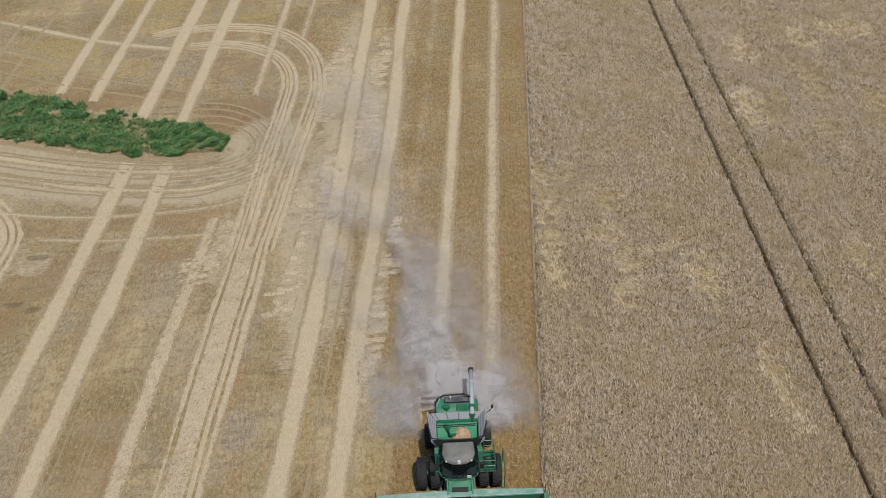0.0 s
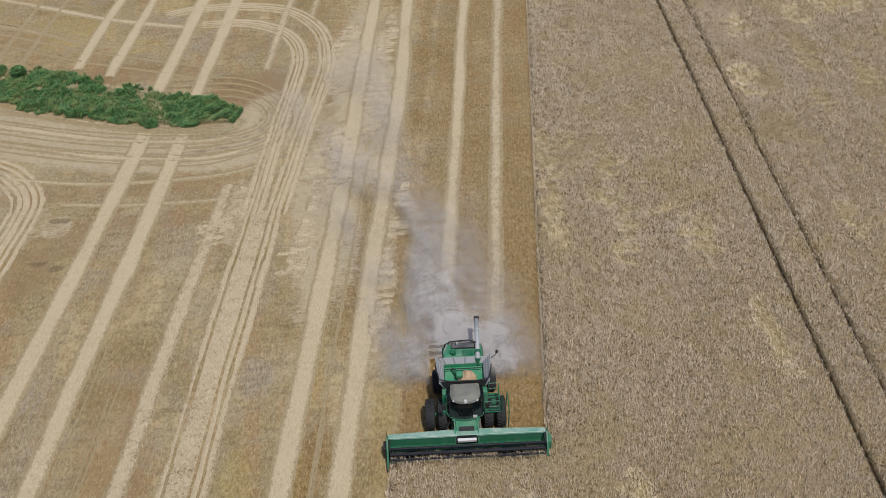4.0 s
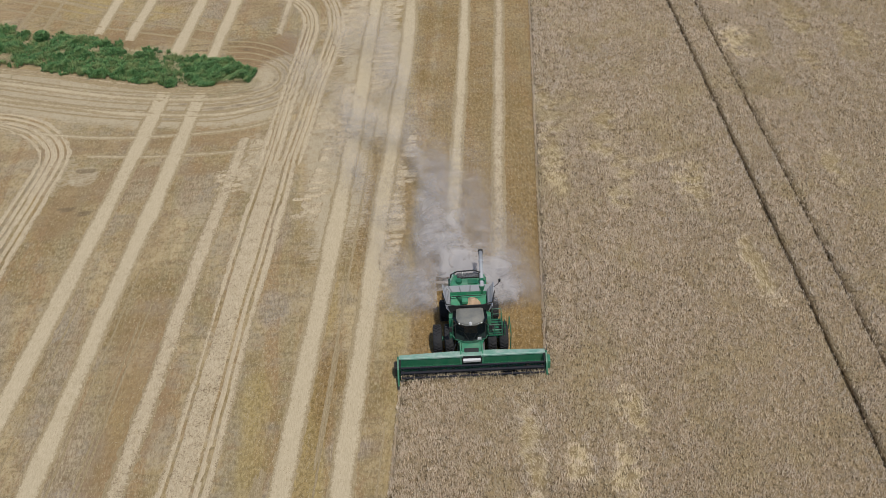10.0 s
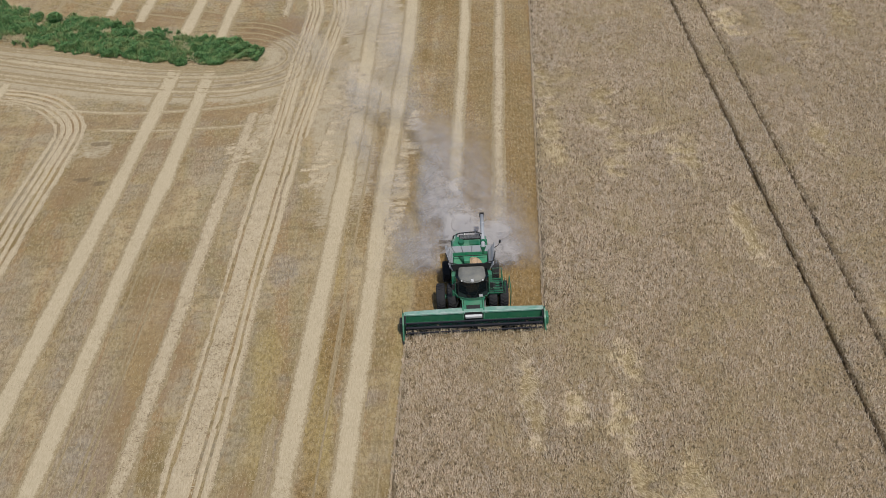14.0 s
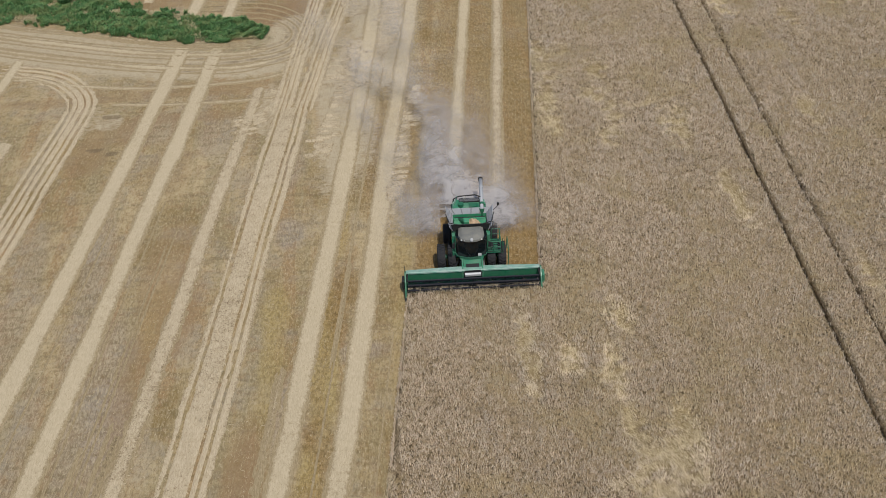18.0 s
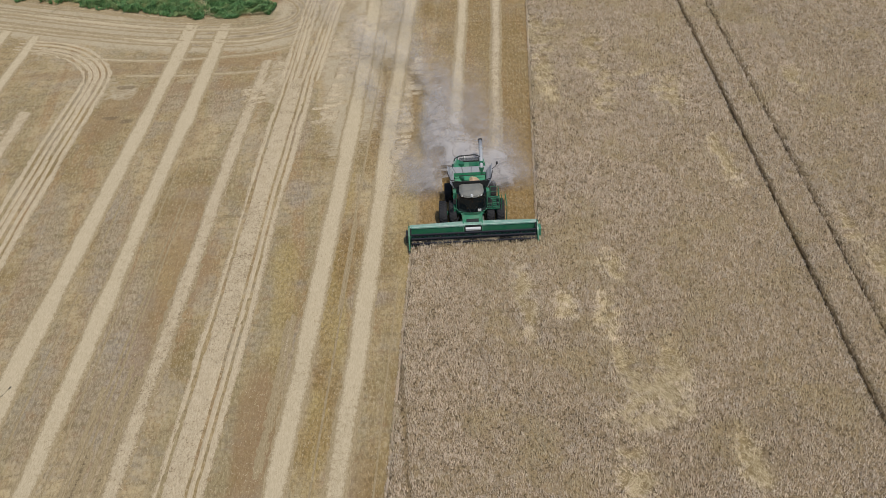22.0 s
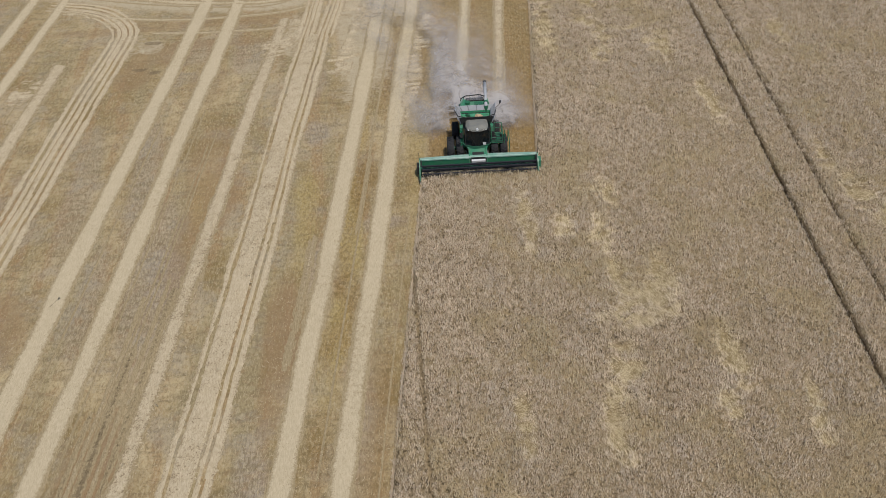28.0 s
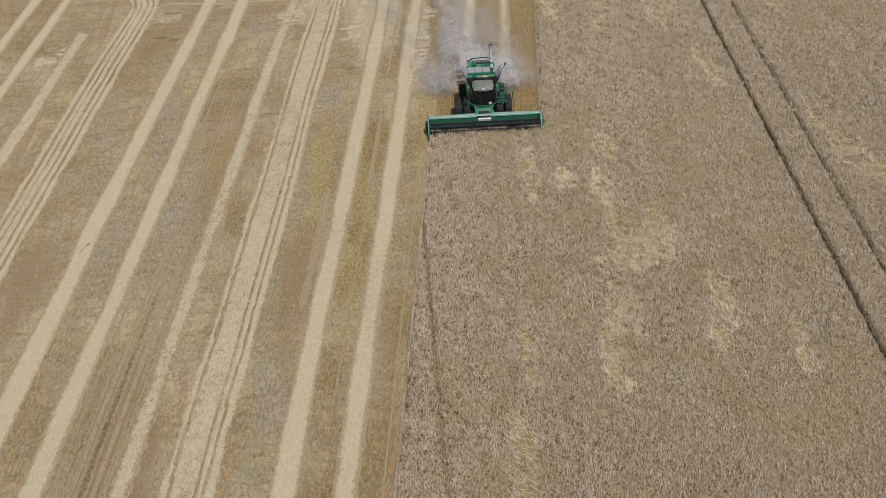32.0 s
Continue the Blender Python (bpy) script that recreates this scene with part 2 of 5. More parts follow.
def grid_faces(rows_n, cols_n):
    i = np.arange(rows_n - 1)[:, None] * cols_n + np.arange(cols_n - 1)[None]
    i = i.ravel()
    return np.stack([i, i + 1, i + cols_n + 1, i + cols_n], 1)


def smooth_line(points, step=0.3):
    """A Catmull-Rom line through the points, about step metres from point to point."""
    p = np.array(points, float)
    p = np.vstack([2 * p[0] - p[1], p, 2 * p[-1] - p[-2]])
    out = []
    for a, b, c, d in zip(p, p[1:], p[2:], p[3:]):
        k = max(2, int(np.linalg.norm(c - b) / step))
        t = np.linspace(0, 1, k, endpoint=False)[:, None]
        out.append(0.5 * (2 * b + (c - a) * t + (2 * a - 5 * b + 4 * c - d) * t ** 2 + (3 * b - a - 3 * c + d) * t ** 3))
    return np.vstack(out + [p[-2][None]])


def row_line(u, y0, y1, bends=()):
    """A line that follows the rows at the offset u; bends: (y, shift) pairs."""
    ys = sorted([y0, y1] + [b[0] for b in bends])
    shift = dict(bends)
    return [(u + SLOPE * y + shift.get(y, 0), y) for y in ys]


def swath(points, width, height, mat, label, seed, ragged=0.2, ruts=(), name="straw_swath", faint=0.0):
    """A long low heap of straw whose ragged rim dips under the ground. ruts: (place across, half width) of wheel ruts, in metres."""
    line = smooth_line(points)
    tang = np.gradient(line, axis=0)
    tang /= np.linalg.norm(tang, axis=1)[:, None]
    side = np.stack([tang[:, 1], -tang[:, 0]], 1)
    cols = max(11, int(width / 0.10))
    s = np.linspace(-1, 1, cols)[None]
    along = np.cumsum(np.r_[0, np.linalg.norm(np.diff(line, axis=0), axis=1)])[:, None]
    half = width / 2 * (0.96 + 0.28 * fbm(along * 0.22, 0 * along, seed + 21))
    sway = min(0.22, 0.16 * width) * 1.2 * (fbm(along * 0.11, 0 * along, seed + 31) - 0.5)
    line = line + side * sway
    x = line[:, :1] + side[:, :1] * s * half
    y = line[:, 1:] + side[:, 1:] * s * half
    edge = (0.8 + ragged * 2 * (fbm(along * 3.2 + 0 * s, s * 2.5 + seed, seed, 5) - 0.5) - np.abs(s)) / 0.25
    z = height * np.clip(edge, -1.2, 1) * (0.6 + 0.8 * fbm(x * 1.7, y * 0.8, seed + 5)) - 0.006
    for place, hw in ruts:
        d = np.abs(s * half - place + 0.06 * (vnoise(along * 0.5, 0 * along, seed + 9) - 0.5))
        z = np.where(d < hw, -0.03 - 0.02 * vnoise(x * 2, y * 2, seed), z)
    fade = np.clip(np.minimum(along, along[-1] - along) / 3.0, 0, 1)
    z = z * fade - 0.03 * (1 - fade)
    co = np.stack([x, y, z], -1).reshape(-1, 3)
    thin = np.clip((0.46 - (0.8 - np.abs(s)) * half) / 0.46, 0, 1) * 0.85 + faint + 0.7 * (fbm(along * 0.16 + 0 * s, 0 * along + 0.4 * s + seed, seed + 3) - 0.5)
    if len(ruts) > 2:   # the pressed strips beside the outer ruts are cleaner
        thin = thin - 0.45 * ((s * half < ruts[0][0]) | (s * half > ruts[1][0]))
    ob = new(name, mesh_of(name, co, grid_faces(len(line), cols), mat, {"thin": thin}, True))
    return tagged(ob, label, "straw", "swaths of straw on the stubble", "structure")


# ---- ground ----
EDGE_L, EDGE_R = -4.42, 5.6          # the strip being cut, across the rows
CUT_Y = -2.20                        # where the cutting stands


def cut_y(x):
    return CUT_Y - 0.035 * (x - 0.3)


def blob(x, y, cx, cy, rx, ry, seed=3, rough=0.7):
    d = np.sqrt(((x - cx) / rx) ** 2 + ((y - cy) / ry) ** 2)
    d = d + rough * (fbm(x * 0.8 / min(rx, 2), y * 0.5 / min(ry, 3), seed) - 0.5)
    return np.clip((1.15 - d) / 0.4, 0, 1)


def near_line(x, y, points, half, soft):
    """1 on the line, 0 beyond half + soft metres from it."""
    line = smooth_line(points, 1.2)
    best = np.full(x.shape, 1e9)
    for a, b in zip(line, line[1:]):
        d = b - a
        t = np.clip(((x - a[0]) * d[0] + (y - a[1]) * d[1]) / (d @ d), 0, 1)
        best = np.minimum(best, np.hypot(x - a[0] - t * d[0], y - a[1] - t * d[1]))
    return np.clip((half + soft - best) / soft, 0, 1)


def axis(lo, hi, step, far):
    core = np.arange(lo, hi + step / 2, step)
    out = step * 1.35 ** np.arange(1, 28)
    out = np.cumsum(out)
    out = out[out < far]
    return np.r_[lo - out[::-1], core, hi + out]


HEADLAND = [(-60, 47.5), (-50, 44), (-39.3, 40.2), (-30.9, 37.4), (-21.5, 36.0), (-17.0, 37.2), (-14.6, 41.5)]
STRIP_END = [(-24, 44.2), (-19.5, 43.9), (-17.0, 42.3), (-16.6, 40.3), (-18.5, 38.9), (-24, 38.6)]
gx, gy = np.meshgrid(axis(-58, 12, 0.35, 2400), axis(-48, 80, 0.35, 2400))
gu = gx - SLOPE * gy
chaff = np.zeros_like(gx)
for cx, cy, rx, ry, amount in ((-6.2, 46, 3.6, 19, 0.8), (-9.4, 26, 3.2, 17, 0.75), (-10.3, 17, 1.0, 4.5, 0.85), (-4.6, 20, 1.0, 9, 0.6),
                               (-5.2, 9, 0.9, 5, 0.5), (-17.3, 26.5, 1.5, 5, 0.7), (-12.5, 40, 4.5, 5, 0.5), (-32.5, 25.5, 1.6, 1.6, 0.6), (-20.5, 19, 2.4, 2.2, 0.45),
                               (-43, 14, 2.0, 6, 0.4), (-35, 26, 2.5, 3.5, 0.5), (-37, 33, 6, 2.5, 0.35)):
    chaff = np.maximum(chaff, amount * blob(gx, gy, cx, cy, rx, ry))
chaff = np.maximum(chaff, 0.8 * near_line(gx, gy, HEADLAND, 3.2, 1.6))
earth = np.zeros_like(gx)
for cx, cy, rx, ry, amount in ((-17, 45.5, 4.5, 4, 1.0), (-46, 60, 5, 2.5, 0.6), (-29, 51, 7, 2.2, 0.7), (-20, 56, 3.5, 3, 0.5), (-36, 29.8, 9, 0.9, 0.6), (-25, 25.5, 7, 1.0, 0.55), (-22, 29.8, 7, 0.7, 0.6), (-27.6, -33, 2.2, 5, 0.8), (-37.0, -17.5, 2.0, 5.0, 0.65), (-15.6, -19, 1.5, 6, 0.8), (-22.1, -1, 1.8, 5, 0.7), (-31, 24, 3.5, 2.5, 0.55), (-23.5, 3, 2.0, 7, 0.45), (-26.8, -34, 2.4, 8, 1.0), (-35.5, 30.5, 2.2, 2, 0.5),
                               (-9.3, -27, 1.4, 8, 0.35), (-16, 26, 3.5, 3, 0.3), (-24, 31, 9, 1.2, 0.5), (-38, -20, 2.0, 5, 0.4), (-16.0, -22, 1.2, 7, 0.6), (-24.0, -9, 1.6, 6, 0.5), (-25.5, 17, 2.0, 5, 0.4), (-33.5, 20, 2.0, 3, 0.6)):
    earth = np.maximum(earth, amount * blob(gx, gy, cx, cy, rx, ry, 11))
fresh = np.clip((gu - EDGE_L) / 0.3, 0, 1) * (0.6 + 0.4 * np.clip((26 - gy) / 14, 0, 1)) * (gy > -60)
fresh = np.maximum(fresh, 0.95 * np.clip(1.4 - np.abs(gu + 9.5) / 1.3, 0, 1) * np.clip(6 * fbm(gx * 0.3, gy * 0.12, 21) - 2.8, 0, 1))
fresh = np.maximum(fresh, 0.75 * np.clip(1 - np.abs(gu + 5.6) / 1.2, 0, 1) * np.clip(5 * fbm(gx * 0.3, gy * 0.1, 23) - 1.8, 0, 1))
gold = np.zeros_like(gx)
for cx, cy, rx, ry, amount in ((-11.0, -9, 1.2, 7, 0.9), (-11.6, -19, 1.0, 4.5, 1.0), (-11.2, -3.5, 1.2, 4, 0.9), (-14.5, -3, 1.2, 3, 0.8), (-5.2, 2, 0.8, 4, 0.5), (-5.2, -8, 0.9, 7, 0.4), (-14.5, -8, 1.0, 5, 0.6), (-10.2, 8, 1.0, 5, 0.6), (-4.8, 4, 0.8, 4, 0.7), (-12.4, -22, 1.0, 5, 0.4),
                               (-23.5, -2, 1.2, 4, 0.5), (-17.5, 66, 3, 3, 0.5), (-31, 57, 3, 2, 0.5), (-39, 61, 6, 4, 0.7), (-26, 66, 4, 3, 0.6), (-52, 66, 5, 4, 0.6), (-30, 72, 6, 3, 0.6), (-36, 20, 1.5, 4, 0.4), (-3.0, 44, 1.0, 10, 0.5)):
    gold = np.maximum(gold, amount * blob(gx, gy, cx, cy, rx, ry, 15))
grey = np.zeros_like(gx)
for cx, cy, rx, ry, amount in ((-26.5, -12, 2.0, 12, 0.6), (-25.6, -12, 1.6, 4, 0.9), (-17.0, -32, 1.4, 4, 0.8), (-14.1, 6.7, 1.4, 2, 0.9), (-8.3, -7.3, 2.6, 1.0, 0.9), (-29.3, 2, 1.2, 10, 0.6), (-31.0, -14, 1.0, 8, 0.5), (-21.5, 22, 2.4, 3.5, 0.6), (-27.5, 24, 3.0, 3, 0.5), (-13.2, -14, 1.0, 5, 0.6),
                               (-10.2, -26, 1.0, 7, 0.5), (-34.6, 0, 1.4, 9, 0.5), (-24, 57, 4, 2.5, 0.6), (-14.5, 16, 1.2, 4, 0.6), (-4.2, 30, 1.4, 9, 0.6), (-29, 61, 3.5, 3, 0.4)):
    grey = np.maximum(grey, amount * blob(gx, gy, cx, cy, rx, ry, 19, 1.0))
track = np.zeros_like(gx)
for cx, cy, rx, ry in ((-32.9, 20.9, 0.8, 0.35), (-31.2, 20.1, 0.9, 0.3), (-32.4, 26.4, 1.2, 0.5)):
    track = np.maximum(track, 0.9 * blob(gx, gy, cx, cy, rx, ry, 13))
for pts, amount in ((row_line(-24.5, -46, 30), 0.35), (row_line(-26.1, -46, 34), 0.35), (row_line(-5.6, -46, 4), 0.35), (row_line(-10.1, -46, 4), 0.3),
                    (row_line(-30.0, -30, 20), 0.35), (row_line(-45.8, -10, 34), 0.4), (row_line(-34.3, -40, 30), 0.25)):
    track = np.maximum(track, amount * near_line(gx, gy, pts, 0.12, 0.25))
for off in (-1.9, -0.6, 0.7, 2.0):
    pts = [(a, b + off) for a, b in HEADLAND]
    track = np.maximum(track, 0.42 * near_line(gx, gy, pts, 0.08, 0.25))
for grow in (0.5, 1.6, 2.7, 3.8):
    pts = [(-20 + (a + 20) * (1 + grow * 0.22), 41.3 + (b - 41.3) * (1 + grow * 0.42)) for a, b in STRIP_END]
    track = np.maximum(track, 0.55 * near_line(gx, gy, pts, 0.15, 0.3))
ring = [(-28.4 + 2.2 * math.cos(a), 67.2 + 3.0 * math.sin(a)) for a in np.linspace(-2.2, 1.6, 9)]
track = np.maximum(track, 0.5 * near_line(gx, gy, ring, 0.12, 0.25))
gz = -0.004 + 0 * gx
ground = new("ground", mesh_of("ground", np.stack([gx, gy, gz], -1).reshape(-1, 3), grid_faces(*gx.shape), M_STUBBLE,
                               {"chaff": chaff, "earth": earth, "fresh": fresh, "track": track, "gold": gold, "grey": grey}))
tagged(ground, "harvested field of short tan wheat stubble with chaff", "ground", "", "structure")

# ---- swaths of chaff and straw ----
PALE = "pale flattened chaff band along the cut rows"
RAGGED = "rough broken straw band lying on stubble"
RUTTED = "wide pale straw band with wheel ruts on stubble"
swath(row_line(-7.7, -120, 150, ((0, 0.05), (45, 0.1), (70, -0.4))), 1.95, 0.045, M_SWATH, PALE, 1)
swath(row_line(-11.38, -120, 150, ((-30, -0.15), (0, 0.0), (30, 0.0), (70, -0.6))), 2.0, 0.045, M_SWATH, PALE, 2)
LOOP_C = row_line(-17.65, -120, 19, ((-20, 0), (0, 0), (8, 0), (14, 0))) + [(-15.1, 24), (-14.8, 27)]
LOOP_IN = [(-16.15, 24), (-15.75, 27.5), (-15.4, 31), (-14.6, 38), (-13.7, 45), (-13.1, 51), (-13.8, 55.6), (-16.2, 59.0), (-20, 60.8), (-25.5, 61.0)]
LOOP_OUT = [(-13.95, 24), (-13.5, 27.5), (-13.0, 31), (-12.0, 38), (-10.8, 45), (-10.2, 51.5), (-11.2, 58), (-14.5, 62.8), (-19, 64.7), (-25, 65.0), (-30, 63.5)]
swath(LOOP_IN, 2.3, 0.05, M_ROUGH, "pale rutted straw band turning in a loop", 33, 0.12, ((-0.45, 0.09), (-0.05, 0.06), (0.4, 0.09)))
swath(LOOP_OUT, 2.3, 0.05, M_ROUGH, "pale rutted straw band turning in a loop", 34, 0.12, ((-0.5, 0.09), (-0.05, 0.07), (0.45, 0.09)))
swath(LOOP_C, 3.9, 0.05, M_ROUGH, RUTTED, 3, 0.1, ((-1.2, 0.13), (0.5, 0.11), (1.05, 0.12)))
swath(row_line(-21.7, -120, 31, ((-12, -0.2),)), 1.7, 0.06, M_ROUGH, RAGGED, 4, 0.45)
swath(row_line(-21.9, 49, 150), 1.3, 0.05, M_ROUGH, RAGGED, 14, 0.45)
swath(row_line(-18.9, 60, 150), 1.2, 0.05, M_ROUGH, RAGGED, 15, 0.4)
swath(row_line(-27.7, -120, 40.5, ((5, 0.1), (20, 0.1))), 2.05, 0.045, M_SWATH, PALE, 5)
swath(row_line(-28.3, 43.0, 150), 1.9, 0.045, M_SWATH, PALE, 16)
swath(row_line(-31.55, -120, 41, ((-25, -0.3), (-11, -0.4), (20, 0.0))), 2.15, 0.045, M_SWATH, PALE, 6)
swath(row_line(-32.4, 45.5, 150), 2.0, 0.045, M_SWATH, PALE, 17)
LOOP_G = row_line(-39.0, -120, 14, ((-20, 0), (-4, 0), (3, 0), (9, 0))) + [(-36.3, 23), (-35.8, 29.2), (-38.1, 33.4), (-41.4, 35.5), (-47, 37.2)]
swath(LOOP_G, 3.6, 0.05, M_ROUGH, RUTTED, 7, 0.12, ((-1.0, 0.16), (0.3, 0.14), (0.95, 0.15), (-0.4, 0.1)))
swath(row_line(-44.0, -120, 24), 1.9, 0.06, M_ROUGH, RAGGED, 8, 0.45)
swath(row_line(-48.6, -120, 40), 1.7, 0.045, M_SWATH, PALE, 9)
swath(row_line(-52.4, -120, 42), 1.8, 0.045, M_SWATH, PALE, 10)
swath(row_line(-38.4, 49.5, 150), 1.7, 0.045, M_SWATH, PALE, 18)
swath(row_line(-42.4, 51.5, 150), 1.8, 0.045, M_SWATH, PALE, 19)
swath(row_line(-49.0, 53, 150), 0.6, 0.04, M_SWATH, PALE, 20, 0.4, (), "straw_swath", 0.2)
swath(row_line(-52.0, 53, 150), 0.6, 0.04, M_SWATH, PALE, 21, 0.4, (), "straw_swath", 0.2)
swath([(-60, 75.5), (-47.4, 69.8), (-36.5, 64.3), (-30, 61.8), (-24, 60.0)], 1.3, 0.04, M_SWATH, PALE, 22, 0.35, (), "straw_swath", 0.15)
swath([(-60, 68), (-46.5, 63.3), (-36, 58.0), (-30.0, 56.2)], 0.9, 0.04, M_SWATH, PALE, 23, 0.45, (), "straw_swath", 0.25)
swath([(a, b + 1.3) for a, b in HEADLAND[:-1]], 1.3, 0.045, M_SWATH, "pale straw band curving round the weedy strip", 24, 0.5, (), "straw_swath", 0.12)
swath([(a, b - 1.6) for a, b in HEADLAND[:-1]], 1.2, 0.045, M_SWATH, "pale straw band curving round the weedy strip", 25, 0.5, (), "straw_swath", 0.12)
swath(row_line(-1.65, 8.5, 150), 1.5, 0.04, M_SWATH, "pale wheel track pressed in fresh stubble", 27, 0.2)
swath(row_line(2.15, 8.5, 150), 1.45, 0.05, M_ROUGH, "pale wheel track pressed in fresh stubble", 28, 0.25)
swath(row_line(-9.5, -10, 34), 0.28, 0.03, M_SWATH, "thin line of chaff on stubble", 30, 0.6, (), "straw_swath", 0.15)
swath(row_line(-5.3, -46, -4), 0.16, 0.03, M_SWATH, "thin line of chaff on stubble", 31, 0.5, (), "straw_swath", 0.25)


for k, (u, y0, y1, fade) in enumerate(((-26.35, -60, 14, 0.2), (-24.75, -60, 8, 0.1), (-24.35, -60, 10, 0.2), (-30.1, -30, 12, 0.35),
                                       (-45.9, -20, 24, 0.25), (-9.3, -34, 4, 0.45))):
    swath(row_line(u, y0, y1), 0.2, 0.025, M_RUT, "dark narrow wheel rut pressed in stubble", 80 + k, 0.5, (), "wheel_rut", fade)
for k, (u, y0, y1) in enumerate(((-25.1, -50, -13), (-23.6, -46, -11))):
    swath(row_line(u, y0, y1), 0.42, 0.045, M_ROUGH, "thin pale line of straw between wheel ruts", 120 + k, 0.5, (), "straw_swath", 0.02)
BROWN = "dark brown wheel track pressed in stubble"
for k, (u, y0, y1, w) in enumerate(((-24.35, -60, -18, 0.75), (-22.95, -60, -12, 0.6), (-25.6, -60, -24, 0.5))):
    swath(row_line(u, y0, y1), w, 0.04, M_RUT, BROWN, 140 + k, 0.6, (), "wheel_rut", -0.05)
for k, (pts, w) in enumerate((([(-46, 36.6), (-40.9, 34.1), (-35.2, 32.4), (-29.8, 31.4), (-23.1, 31.3), (-18.0, 31.9), (-13.6, 33.9)], 0.8),
                              ([(-34, 28.9), (-30, 28.4), (-26.6, 28.0), (-19.1, 27.9), (-15.1, 28.6)], 0.7))):
    swath(pts, w, 0.035, M_SWATH, "thin pale straw band across the stubble", 150 + k, 0.7, (), "straw_swath", -0.1)
swath(row_line(-12.9, -24, -7), 0.8, 0.04, M_ROUGH, "thin broken straw beside a chaff band", 130, 0.9, (), "straw_swath", 0.25)
CURVE = "thin pale straw line curving along the headland"
for k, off in enumerate((-2.6, -0.9, 0.2, 2.3)):
    swath([(a, b + off + 0.15 * math.sin(a)) for a, b in HEADLAND[:-1]], 0.32, 0.035, M_ROUGH, CURVE, 40 + k, 0.5, (), "straw_swath", 0.25)
for k, grow in enumerate((1.0, 2.1, 3.2, 4.2)):
    swath([(-20 + (a + 20) * (1 + grow * 0.22), 41.3 + (b - 41.3) * (1 + grow * 0.42)) for a, b in STRIP_END], 0.3, 0.035, M_ROUGH, "thin pale straw line curving round the weeds", 50 + k, 0.6, (), "straw_swath", 0.3)
for k, (y, amp) in enumerate(((51.5, 0.8), (53.8, 1.0), (56.5, 0.7))):
    swath([(-58, y + 13), (-46, y + 7.5), (-36, y + 2.6), (-28, y - 0.5), (-20.5, y - 3.6)], 0.45, 0.035, M_SWATH, "thin pale straw line across the stubble", 60 + k, 0.6, (), "straw_swath", 0.4)


def straw_mat(cx, cy, rx, ry, seed):
    """Beaten-down straw that lies across the rows in ripples."""
    x, y = np.meshgrid(np.arange(cx - 1.5 * rx, cx + 1.5 * rx, 0.12), np.arange(cy - 1.4 * ry, cy + 1.4 * ry, 0.12))
    u = x + SLOPE * (y - cy)
    b = blob(x, y, cx, cy, rx, ry, seed, 1.1)
    ripple = fbm(x * 0.7 + seed, y * 2.6, seed + 3, 4)
    z = 0.28 * (ripple - 0.49) * np.clip(2 * b, 0, 1) + 0.02 * b - 0.05 * (b < 0.25) - 0.012
    co = np.stack([u, y, z], -1).reshape(-1, 3)
    f = grid_faces(*x.shape)
    f = f[z.ravel()[f].max(1) > -0.01]
    ob = new("flattened_straw", mesh_of("flattened_straw", co, f, M_ROUGH, {"thin": 0.66 - 0.6 * b + 0.5 * (0.55 - ripple)}, True))
    tagged(ob, "pale flattened straw lying in ripples on stubble", "straw", "patches of flattened straw", "structure")


for k, (cx, cy, rx, ry) in enumerate(((-11.2, 22, 1.0, 5.5), (-12.6, 19, 1.0, 2.2), (-5.0, 15, 1.0, 6.5), (-3.4, 24, 1.1, 4.5), (-8.6, 34, 1.4, 7), (-8.5, 50, 1.6, 9),
                                      (-5.2, 42, 1.3, 8), (-10.5, 32, 1.2, 4), (-4.0, 55, 1.2, 6), (-17.0, 27, 1.1, 3.0), (-18.8, 24.0, 1.7, 2.6), (-44.0, 18, 1.5, 3))):
    straw_mat(cx, cy, rx, ry, 200 + k)

# ---- standing wheat ----
LODGED_FAR = ((10.3, 31.0, 1.3, 5.0), (9.4, 22.5, 0.9, 5.0), (15.0, 28.3, 1.2, 1.9), (13.9, 24.0, 1.5, 1.6), (15.1, 20.5, 1.0, 2.6), (14.3, 16.8, 1.0, 1.6), (20.5, 17.5, 1.4, 3.2),
              (31.0, 40.8, 1.4, 3.0), (38.6, 44.5, 1.3, 3.6), (36.9, 36.0, 1.1, 2.6), (33.0, 18.8, 0.9, 2.5), (22.8, 6.5, 0.9, 3.6), (45.3, 55.0, 2.4, 2.4), (33.4, 51.6, 1.4, 2.2),
              (40.4, 53.0, 1.4, 2.6), (42.9, 41.3, 1.2, 3.2), (12.6, 32.7, 0.8, 1.2), (18.0, 22.0, 1.4, 1.0))
LODGED_NEAR = ((11.2, -18.6, 2.0, 1.7), (9.4, -20.6, 2.2, 1.2), (12.7, -16.8, 0.9, 2.2), (12.0, -19.7, 1.2, 1.4), (9.6, -16.0, 0.8, 1.8), (8.2, -25.3, 1.1, 2.8), (6.4, -31.4, 0.8, 3.0),
               (15.5, -25.4, 0.9, 3.0), (19.8, -29.4, 0.5, 1.6), (19.4, -32.4, 0.6, 2.0), (0.7, -29.6, 0.6, 2.4), (-0.6, -38.6, 0.9, 3.2), (30.8, -8.6, 1.2, 2.4), (32.4, -12.0, 1.5, 1.8),
               (29.8, -3.2, 0.8, 2.2), (3.4, -8.8, 0.7, 4.0), (10.3, -6.2, 0.9, 2.2), (9.1, -11.2, 1.0, 2.2), (6.3, -10.0, 0.8, 1.6), (7.0, -28.5, 0.6, 1.6), (14.2, -29.4, 0.7, 1.4))


